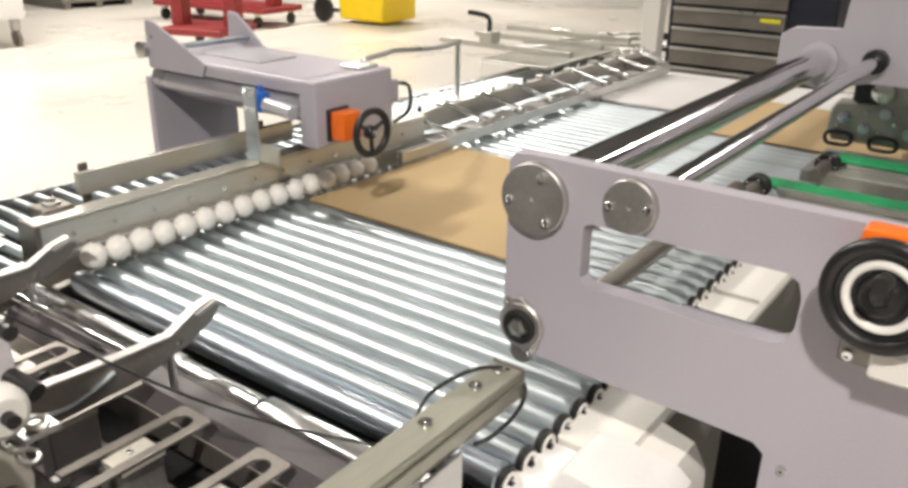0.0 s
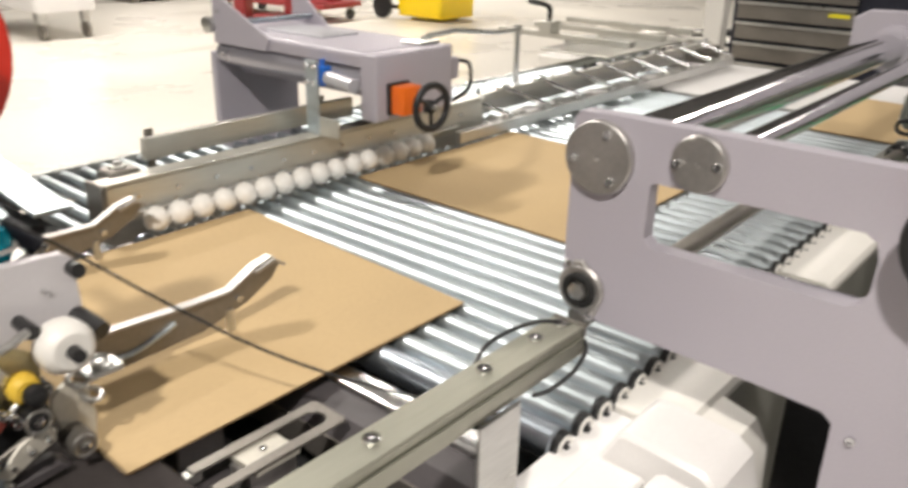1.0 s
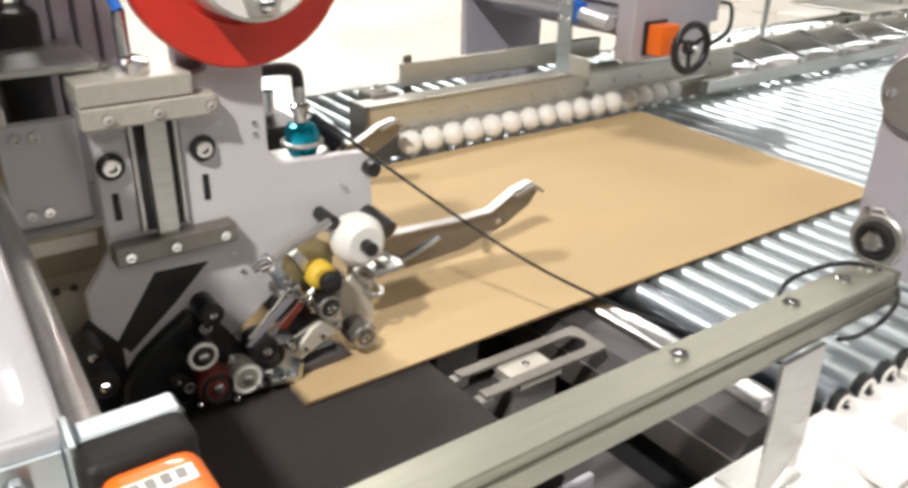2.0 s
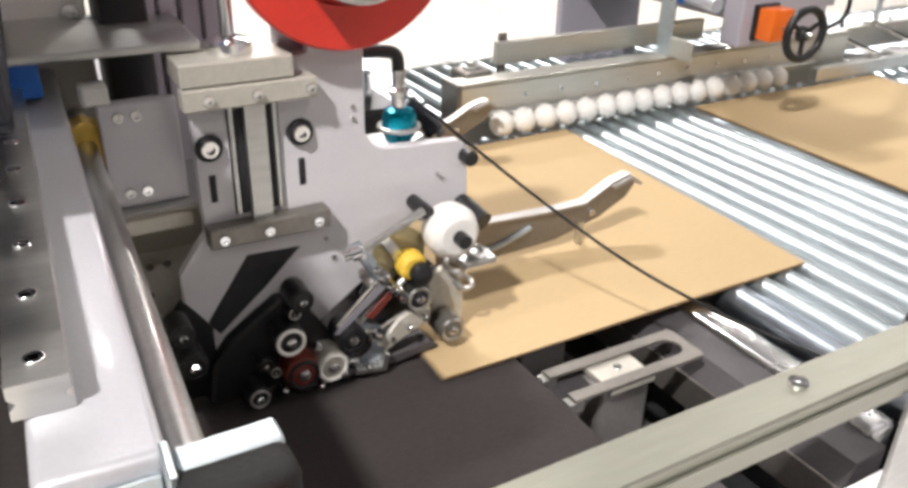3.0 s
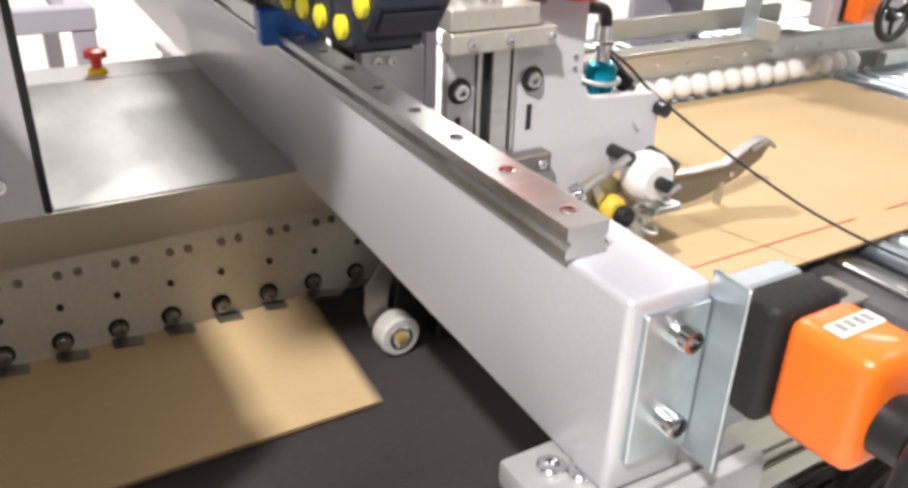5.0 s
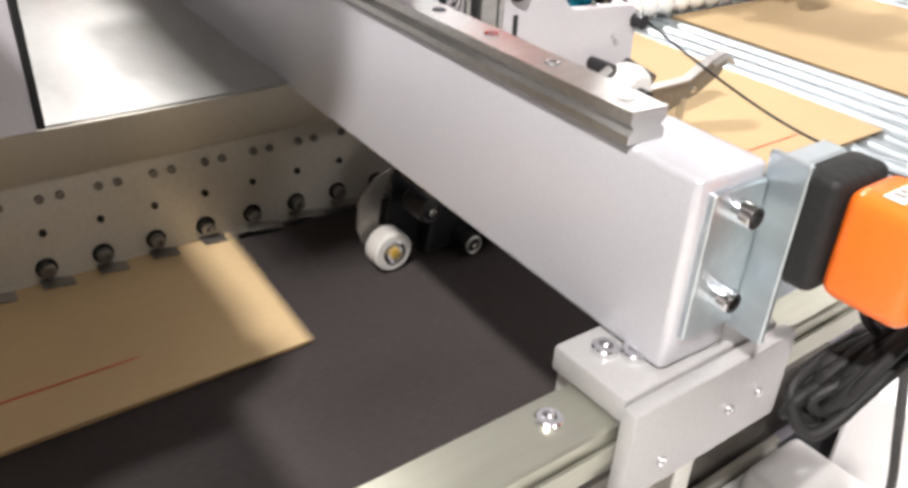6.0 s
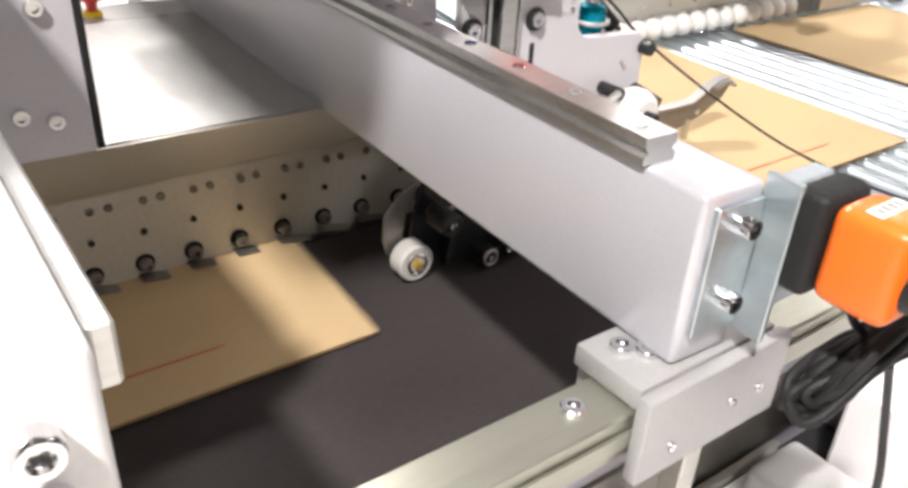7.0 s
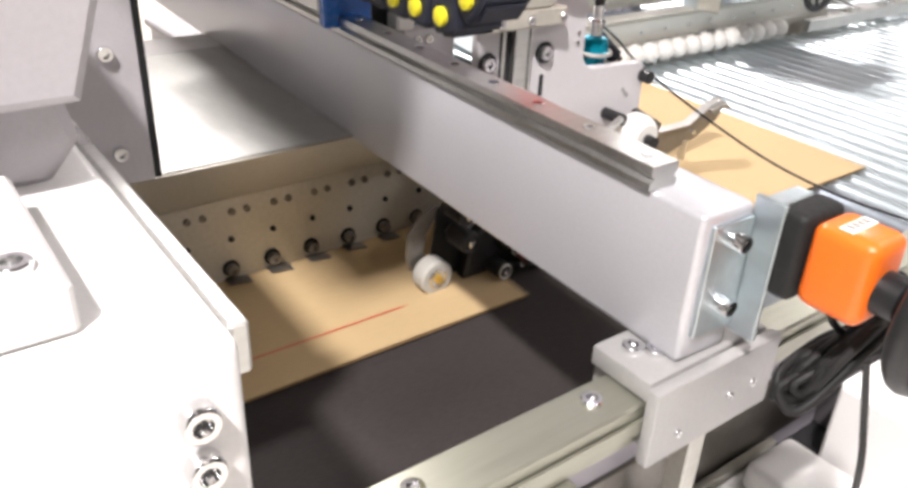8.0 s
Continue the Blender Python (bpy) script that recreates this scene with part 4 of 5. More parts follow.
    part("pivot_link", slab(B(), [(0.222, 1.085), (0.236, 1.092), (0.262, 1.055), (0.285, 1.015), (0.276, 1.008), (0.245, 1.045)], "x", -1.030, -1.024, 0.002), STEEL, h)
    part("lower_link", slab(B(), [(0.155, 0.905), (0.225, 0.925), (0.275, 0.955), (0.270, 0.978), (0.20, 0.955), (0.155, 0.935)], "x", -1.025, -1.017, 0.002), DULL, h)
    part("backing", slab(B(), [(0.20, 1.0), (0.23, 1.05), (0.26, 1.06), (0.30, 1.0), (0.30, 0.93), (0.22, 0.92)], "x", -1.056, -1.046, 0.002), BLACK, h)
    # Black slab for the dark bearing cluster and the shaded void in it.
    part("nip_cover", slab(B(), [(-0.020, 0.898), (-0.010, 0.955), (0.014, 0.985), (0.052, 1.012), (0.080, 1.030), (0.108, 1.028), (0.122, 1.005), (0.140, 0.975), (0.160, 0.945), (0.205, 0.915), (0.20, 0.898)], "x", -1.06, -1.034, 0.004), BLACK, h)
    # Thin black sheet standing for the dark gap behind the pins.
    part("nip_plate", slab(B(), [(-0.06, 0.90), (-0.07, 0.95), (-0.06, 1.02), (-0.035, 1.05), (0.0, 1.0), (0.0, 0.90)], "x", -1.0636, -1.0604, 0.001), BLACK, h)
    part("nip_arm", slab(B(), [(-0.105, 0.925), (-0.113, 0.95), (-0.11, 0.99), (-0.085, 1.02), (-0.06, 1.03), (-0.05, 1.02), (-0.075, 0.985), (-0.08, 0.95), (-0.06, 0.925)], "x", -1.070, -1.0645, 0.001), DULL, h)
    part("shoe", slab(B(), [(0.09, 0.897), (0.24, 0.897), (0.305, 0.905), (0.29, 0.918), (0.20, 0.910), (0.10, 0.908)], "x", -1.05, -1.01, 0.002), SHADE, h)
    # ball bearings and small rollers on pins: y, z, radius, body, face ring
    for y, z, r, mat, face in ((0.082, 0.987, 0.0215, BLACK, WHITEPLASTIC), (0.101, 1.042, 0.016, BLACK, BLACK), (0.093, 1.021, 0.009, BLACK, STEEL),
                               (0.096, 0.932, 0.024, MAROON, BLACK), (0.137, 0.930, 0.023, PLATE, WHITEPLASTIC), (0.035, 0.914, 0.015, BLACK, STEEL),
                               (-0.048, 1.034, 0.015, BLACK, BLACK), (-0.040, 0.988, 0.018, BLACK, BLACK), (0.167, 0.965, 0.020, BLACK, BLACK),
                               (0.194, 0.955, 0.012, DULL, STEEL), (0.228, 0.943, 0.013, BLACK, STEEL), (0.267, 1.001, 0.020, BLACK, STEEL),
                               (0.321, 0.935, 0.020, DULL, STEEL), (0.050, 0.955, 0.010, BLACK, BLACK), (0.062, 0.940, 0.008, BLACK, STEEL), (0.205, 1.035, 0.009, DULL, STEEL), (0.290, 1.035, 0.009, BLACK, STEEL)):
        x = -1.0 if r > 0.013 else -1.010
        b = part("bearing", lathe(B(), (-1.05, y, z), (1, 0, 0), [(0, r * 0.6), (0.01, r), (x + 1.05, r), (x + 1.052, r * 0.8)], 24), mat, h)
        part("bearing_face", ring(B(), (x + 0.002, y, z), (1, 0, 0), r * 0.80, r * 0.13, 24, 8), face, b)
        part("pin_head", lathe(B(), (x, y, z), (1, 0, 0), [(0, r * 0.36), (0.006, r * 0.36), (0.008, r * 0.2)], 6), CHROME, b)
    part("tie_rod", rod(B(), (-1.008, 0.150, 0.985), (-1.008, 0.222, 1.052), 0.0032, seg=12), DULL, h)
    part("tie_rod", rod(B(), (-1.012, 0.155, 0.96), (-1.012, 0.25, 1.03), 0.004, seg=12), STEEL, h)
    part("tape_strip", slab(B(), [(0.142, 0.978), (0.150, 0.976), (0.218, 1.030), (0.212, 1.040)], "x", -1.004, -1.002), TUBEGREY, h)
    part("gear_block", slab(B(), [(0.160, 0.968), (0.182, 0.980), (0.214, 0.966), (0.222, 0.930), (0.212, 0.902), (0.176, 0.900), (0.160, 0.925)], "x", -1.030, -1.012, 0.004), DARKZINC, h)
    part("gear_face", lathe(B(), (-1.012, 0.178, 0.948), (1, 0, 0), [(0, 0.020), (0.006, 0.020), (0.008, 0.016), (0.006, 0.012), (0.010, 0.006)], 20), BLACK, h)
    part("bent_bracket", slab(B(), [(0.170, 0.906), (0.216, 0.898), (0.222, 0.925), (0.214, 0.928), (0.209, 0.908), (0.172, 0.914)], "x", -1.012, -0.998, 0.001), STEEL, h)
    part("rocker", slab(B(), [(0.208, 0.938), (0.222, 0.926), (0.262, 0.946), (0.288, 0.956), (0.290, 0.974), (0.268, 0.982), (0.240, 0.972)], "x", -1.014, -1.006, 0.002), PLATE, h)
    for y, z, r in ((0.168, 0.930, 0.007), (0.190, 0.912, 0.006), (0.204, 0.960, 0.007), (0.252, 0.960, 0.005), (0.276, 0.968, 0.005), (0.152, 0.915, 0.006), (0.118, 0.966, 0.006), (0.070, 0.915, 0.005), (0.120, 0.905, 0.005)):
        part("cap_nut", lathe(B(), (-1.006, y, z), (1, 0, 0), [(0, r), (0.008, r), (0.011, r * 0.75), (0.013, r * 0.3)], 8), CHROME, h)
    part("link_strip", slab(B(), [(0.190, 0.990), (0.226, 1.022), (0.232, 1.012), (0.200, 0.982)], "x", -1.012, -1.006, 0.001), MAROON, h)
    for y, z in ((0.375, 1.035), (0.34, 1.02), (0.355, 0.99)):
        part("end_eye", ring(B(), (-1.03, y, z), (0.3, 0.2, 1), 0.014, 0.004, 20, 8), STEEL, h)
    part("end_bracket", box(B(), -1.05, -1.01, 0.345, 0.40, 1.02, 1.03, 0.002), STEEL, h)
    # steel-tyred nip wheel on the outfeed
    w = part("nip_wheel", lathe(B(), (-1.060, -0.077, 0.921), (1, 0, 0), [(0, 0.024), (0.003, 0.029), (0.028, 0.029), (0.031, 0.026), (0.031, 0.017)], 36), GREYROLL, h, "grey rubber nip wheel with steel bearing")
    part("wheel_race", ring(B(), (-1.030, -0.077, 0.921), (1, 0, 0), 0.0145, 0.0038, 28, 8), CHROME, w)
    part("wheel_nut", lathe(B(), (-1.034, -0.077, 0.921), (1, 0, 0), [(0, 0.008), (0.008, 0.008), (0.009, 0.005)], 6), BRASS, w)
    # blue valve in the notch
    v = thing("air_regulator", (-1.10, 0.29, 1.2), "teal anodised air regulator with a black cap", "regulator")
    part("bowl", lathe(B(), (-1.105, 0.291, 1.190), (0, 0, 1), [(0, 0.008), (0.004, 0.018), (0.020, 0.024), (0.040, 0.024), (0.048, 0.020), (0.052, 0.012)], 9), TEAL, v)
    part("bowl_guard", ring(B(), (-1.105, 0.291, 1.214), (0, 0, 1), 0.0275, 0.0035, 28, 8), SHEETSTEEL, v)
    part("neck", lathe(B(), (-1.105, 0.291, 1.243), (0, 0, 1), [(0, 0.010), (0.014, 0.010), (0.016, 0.014), (0.024, 0.014), (0.026, 0.009), (0.050, 0.009)], 16), CHROME, v)
    part("elbow", hose(B(), [(-1.105, 0.291, 1.290), (-1.106, 0.288, 1.312), (-1.110, 0.270, 1.318), (-1.118, 0.235, 1.318)], 0.009), BLACK, v)
    part("side_valve", rod(B(), (-1.135, 0.318, 1.235), (-1.112, 0.352, 1.195), 0.014, seg=18), NAVY, v)
    part("valve_nut", lathe(B(), (-1.112, 0.352, 1.195), (0.4, 0.6, -0.7), [(0, 0.010), (0.010, 0.010), (0.012, 0.006)], 6), CHROME, v)
    part("hose", hose(B(), [(-1.118, 0.235, 1.318), (-1.15, 0.20, 1.325), (-1.19, 0.16, 1.31)], 0.005), BLACK, v)
    part("holder", box(B(), -1.16, -1.09, 0.255, 0.34, 1.175, 1.189, 0.002), SHEETSTEEL, v)
    clutter = thing("valve_block", (-1.35, 0.45, 1.0), "dark pneumatic valve block with fittings behind the head", "valve block")
    part("block", box(B(), -1.31, -1.20, 0.255, 0.345, 1.10, 1.205, 0.006), BLACK, clutter)
    part("fitting", rod(B(), (-1.25, 0.30, 1.206), (-1.25, 0.30, 1.25), 0.012, seg=16), CHROME, clutter)
    part("manifold", box(B(), -1.40, -1.315, 0.26, 0.36, 1.12, 1.18, 0.004), STEEL, clutter)
    part("stand", box(B(), -1.30, -1.21, 0.26, 0.33, 0.66, 1.10, 0.004), DARK, clutter)
    duct = thing("side_chute", (-1.75, 0.6, 0.9), "folded zinc sheet chute beside the guide rail end", "chute")
    part("plate", slab(B(), [(-2.30, 0.985), (-1.95, 0.935), (-1.93, 0.925), (-1.93, 0.917), (-2.30, 0.975)], "y", 0.44, 0.64, 0.001), ZINC, duct)
    part("plate", slab(B(), [(-2.35, 1.005), (-1.92, 0.955), (-1.92, 0.945), (-2.35, 0.995)], "y", 0.665, 0.76, 0.001), ZINC, duct)
    part("support", box(B(), -2.30, -1.95, 0.42, 0.70, 0.80, 0.915, 0.003), DARK, duct)

    reel = thing("tape_reel", (-1.0, 0.194, 1.480), "red plastic tape reel with a white hub", "tape reel")
    c = Vector((-1.045, 0.194, 1.480))
    part("flange", lathe(B(), c, (1, 0, 0), [(0, 0.10), (0, 0.135), (0.004, 0.139), (0.020, 0.139), (0.024, 0.136), (0.024, 0.088), (0.012, 0.085)], 72), RED, reel)
    hub = part("hub", lathe(B(), c + Vector((0.010, 0, 0)), (1, 0, 0), [(0, 0.080), (0.060, 0.078), (0.066, 0.073), (0.066, 0.034), (0.050, 0.030)], 48), WHITEPLASTIC, reel, "white reel hub")
    part("hub_plate", slab(B(), arc((0.194, 1.480), 0.030, -40, 250, 16) + [(0.171, 1.430), (0.177, 1.410), (0.204, 1.407), (0.217, 1.430)], "x", -0.982, -0.966, 0.002), ALU, hub)
    part("hub_nut", lathe(B(), (-0.966, 0.194, 1.480), (1, 0, 0), [(0, 0.016), (0.004, 0.016), (0.005, 0.011), (0.016, 0.011), (0.017, 0.006)], 6), CHROME, hub)
    part("knob", ball(B(), (-0.962, 0.196, 1.423), 0.012, 16), CHROME, hub)
    part("axle", rod(B(), (-1.20, 0.194, 1.480), (-1.046, 0.194, 1.480), 0.012, seg=18), STEEL, reel)
    part("reel_arm", box(B(), -1.10, -1.082, 0.12, 0.235, 1.30, 1.50, 0.004), LILAC, reel)


# ---- slide beam, column, cable chain ----
PIVOT = (-0.49, -0.165, 1.10)
YAW = radians(-2.2)  # the slide beam stands a little askew


def build_slide_beam():
    y0, y1, z0, z1, xe = -0.207, -0.142, 1.1455, 1.292, -0.495
    b = thing("slide_beam", PIVOT, "silver grey square steel beam with a linear guide rail", "beam")
    part("tube", box(B(), -2.3, xe, y0, y1, z0, z1, 0.006, 3), SILVER, b)
    rail = part("guide_rail", slab(B(), [(p, z1 + 0.0005 + q) for p, q in ((-0.212, 0), (-0.180, 0), (-0.180, 0.006), (-0.184, 0.010), (-0.180, 0.014), (-0.180, 0.022), (-0.212, 0.022), (-0.212, 0.014), (-0.208, 0.010), (-0.212, 0.006))], "x", -2.25, -0.553), STEEL, b, "polished linear guide rail")
    for k in range(12):
        piece("screw", BOLT_Z_SMALL, rail, (-0.575 - 0.075 * k, -0.196, z1 + 0.0205))
    plate = part("end_plate", box(B(), xe, xe + 0.005, -0.197, -0.147, 1.172, 1.282, 0.001), ZINC, b, "zinc-plated end plate")
    part("bent_plate", box(B(), xe, xe + 0.030, -0.1465, -0.1415, 1.165, 1.300, 0.001), ZINC, plate)
    for z in (1.203, 1.266):
        piece("screw", BOLT_X_BIG, plate, (xe + 0.005, -0.172, z)).scale = (1.3, 0.75, 0.75)
    part("rod", rod(B(), (-2.2, -0.126, 1.225), (-0.496, -0.126, 1.225), 0.0125, seg=24), STEEL, b, "round steel adjusting rod")
    b.rotation_euler = (0, 0, YAW)
    cl = thing("rail_clamp", (-0.52, -0.15, 1.05), "silver grey clamp block on the front rail", "clamp")
    part("top_block", box(B(), -0.560, -0.4895, -0.246, -0.080, 1.1235, 1.1450, 0.003, 2), CLAMPGREY, cl)
    part("front_cheek", box(B(), -0.489, -0.475, -0.250, -0.074, 1.060, 1.1425, 0.003, 2), CLAMPGREY, cl)
    part("back_cheek", box(B(), -0.567, -0.545, -0.232, -0.084, 1.067, 1.1225, 0.003, 2), CLAMPGREY, cl)
    part("under_plate", box(B(), -0.567, -0.4895, -0.220, -0.095, 1.048, 1.0595, 0.002), CLAMPGREY, cl)
    for x, y in ((-0.535, -0.220), (-0.520, -0.206)):
        piece("screw", BOLT_Z, cl, (x, y, 1.1445))
    for y in (-0.215, -0.145, -0.11):
        piece("screw", BOLT_X, cl, (-0.475, y, 1.087 if y < -0.2 else 1.10)).scale = (0.6, 0.6, 0.6)
    p = thing("position_drive", (-0.45, -0.10, 1.20), "orange and black plastic position drive on the beam end", "drive unit")
    part("mount", box(B(), -0.4945, -0.4755, -0.1405, -0.086, 1.185, 1.294, 0.002), ZINC, p)
    part("back_shell", box(B(), -0.4750, -0.4440, -0.146, -0.086, 1.216, 1.297, 0.008, 3), RUBBER, p, "matt black back shell")
    shell = part("front_shell", box(B(), -0.4435, -0.386, -0.142, -0.090, 1.219, 1.295, 0.011, 4), ORANGE, p, "orange front shell")
    part("window", box(B(), -0.425, -0.412, -0.135, -0.098, 1.2945, 1.2960, 0.0005), WHITEPLASTIC, shell)
    for k in range(4):
        part("digit_bar", box(B(), -0.423, -0.415, -0.130 + 0.0075 * k, -0.125 + 0.0075 * k, 1.2960, 1.2964, 0), INK, shell)
    part("knob", lathe(B(), (-0.386, -0.116, 1.250), (1, 0, 0), [(0, 0.019), (0.018, 0.018), (0.022, 0.012)], 24), BLACK, p)
    w = thing("cable_bundle", (-0.42, -0.05, 0.8), "black cable bundle tied below the position drive", "cables")
    rnd = random.Random(11)
    for k in range(20):
        d, e, q = rnd.uniform(-0.014, 0.014), rnd.uniform(-0.012, 0.012), rnd.uniform(-0.030, 0.014)
        part("cable", hose(B(), [(-0.372 + d * 0.3, -0.095 + e * 0.5, 1.235 + d), (-0.392 + d, -0.058 + e, 1.222 + e), (-0.410 + d, -0.062 + e, 1.185 + d), (-0.424 + d, -0.095 + e + q * 0.4, 1.148 + e), (-0.436 + d * 0.5, -0.122 + e * 0.6 - q, 1.122 + e * 0.5 + q * 0.6),
                                 (-0.430 + e, -0.108 + d * 0.6 - q, 1.112 + d * 0.5 + q * 0.4), (-0.416 + e, -0.068 + d + q * 0.4, 1.140 + e), (-0.402 + e, -0.034 + d, 1.182 - d), (-0.388 - d, -0.040 - e, 1.222), (-0.368, -0.075 + d, 1.245)], 0.0046), RUBBER, w)
    part("tie", ring(B(), (-0.402, -0.022, 1.180), (0.3, 0.1, 0.9), 0.026, 0.0025, 24, 6), RUBBER, w)
    part("drop_cable", hose(B(), [(-0.430, -0.10, 1.225), (-0.428, -0.09, 1.19), (-0.415, -0.06, 1.16)], 0.0035), BLACK, w)
    part("drop_cable", hose(B(), [(-0.412, -0.03, 1.13), (-0.405, -0.01, 1.06), (-0.395, 0.0, 0.99), (-0.40, 0.02, 0.90), (-0.42, 0.03, 0.72)], 0.0038), BLACK, w)
    dished_handwheel((-0.336, -0.116, 1.258), (1, -0.05, 0), 0.072, "black plastic handwheel with a white ring on the position drive")

    car = thing("slide_carriage", PIVOT, "dark blue carriage block on the guide rail", "carriage")
    part("block", box(B(), -1.26, -1.15, -0.232, -0.160, 1.316, 1.345, 0.003), STEEL, car)
    part("end_cap", box(B(), -1.149, -1.130, -0.232, -0.160, 1.300, 1.343, 0.003), BLUE, car)
    part("top_plate", box(B(), -1.30, -1.10, -0.20, 0.01, 1.3455, 1.355, 0.002), STEEL, car)
    car.rotation_euler = (0, 0, YAW)
    brs = thing("brass_nut", (-1.17, -0.08, 1.2), "yellow brass spindle nut on the adjusting rod", "nut")
    part("nut", lathe(B(), (-1.19, -0.099, 1.225), (1, 0, 0), [(0, 0.034), (0.035, 0.034), (0.037, 0.030), (0.037, 0.015)], 8), BRASS, brs)
    plate = thing("head_bracket", (-1.13, -0.03, 1.2), "grey bracket plate with bolts beside the tape head", "bracket")
    part("plate", box(B(), -1.145, -1.125, -0.085, 0.004, 1.155, 1.285, 0.002), HEADGREY, plate)
    part("lower_bar", box(B(), -1.14, -1.115, -0.11, 0.003, 1.120, 1.150, 0.002), PLATE, plate)
    part("block", box(B(), -1.15, -1.12, -0.10, -0.07, 1.286, 1.31, 0.003), CREAM, plate)
    for y in (-0.065, -0.045):
        for z in (1.27, 1.175):
            piece("screw", BOLT_X, plate, (-1.125, y, z))

    col = thing("profile_column", (-1.30, 0.04, 0.7), "tall grooved aluminium profile column behind the tape head", "column")
    for k in range(4):
        part("rib", box(B(), -1.30, -1.262, -0.005 + 0.028 * k, 0.017 + 0.028 * k, 0.70, 2.1, 0.002), LILAC, col)
    part("core", box(B(), -1.36, -1.275, -0.005, 0.105, 0.70, 2.1, 0.002), LILAC, col)
    side = thing("column_side_plate", (-1.32, -0.1, 1.1), "beige-grey bolted side plate of the column", "plate")
    part("plate", box(B(), -1.31, -1.295, -0.16, -0.060, 1.15, 2.1, 0.002), CREAM, side)
    part("tube", rod(B(), (-1.29, -0.04, 1.2), (-1.29, -0.04, 2.1), 0.016, seg=20), DULL, side)
    part("motor", box(B(), -1.30, -1.22, -0.055, 0.003, 1.235, 1.40, 0.010, 2), BLACK, side)
    for z in (1.36, 1.47, 1.60):
        piece("screw", BOLT_X_BIG, side, (-1.296, -0.08, z))
    gauge = thing("air_hose", (-1.15, 0.1, 1.4), "blue air hose beside the column", "hose")
    part("hose", hose(B(), [(-1.09, 0.065, 1.41), (-1.13, 0.06, 1.44), (-1.20, 0.055, 1.50), (-1.22, 0.03, 1.60)], 0.006), BLUE, gauge)

    ch = thing("cable_chain", PIVOT, "black plastic cable chain with yellow clips", "cable chain")
    low, rad, cx = 1.388, 0.065, -0.835
    run = [(-2.30 + 0.046 * k, low, 0.0) for k in range(32)]
    run += [(cx + rad * math.sin(a), low + rad - rad * math.cos(a), math.degrees(a)) for a in np.linspace(0.15, math.pi, 5)]
    run += [(cx - 0.046 * k, low + 2 * rad, 180.0) for k in range(1, 20)]
    rim = [(-0.0215, -0.016), (-0.016, -0.022), (0.016, -0.022), (0.0215, -0.016), (0.0215, 0.018), (-0.0215, 0.018)]
    link = mesh_of("link", slab(B(), rim, "y", -0.068, -0.006, 0.003), NAVY)
    bar = mesh_of("crossbar", box(B(), -0.011, 0.011, -0.062, -0.012, -0.0255, -0.0225, 0.001), NAVY)
    clip = mesh_of("clip", lathe(B(), (0, -0.068, 0), (0, -1, 0), [(0, 0.010), (0.005, 0.010), (0.007, 0.006)], 14), STUD)
    for x, z, a in run:
        one = piece("link", link, ch, (x, -0.180, z))
        one.rotation_euler = (0, -radians(a), 0)
        piece("clip", clip, one, (0, 0, 0)).location = (0, 0, -0.004)
        piece("crossbar", bar, one, (0, 0, 0)).location = (0, 0, 0)
    part("tray", box(B(), -2.30, -1.31, -0.240, -0.120, 1.3520, 1.3540, 0.0005), STEEL, ch)
    ch.rotation_euler = (0, 0, YAW)


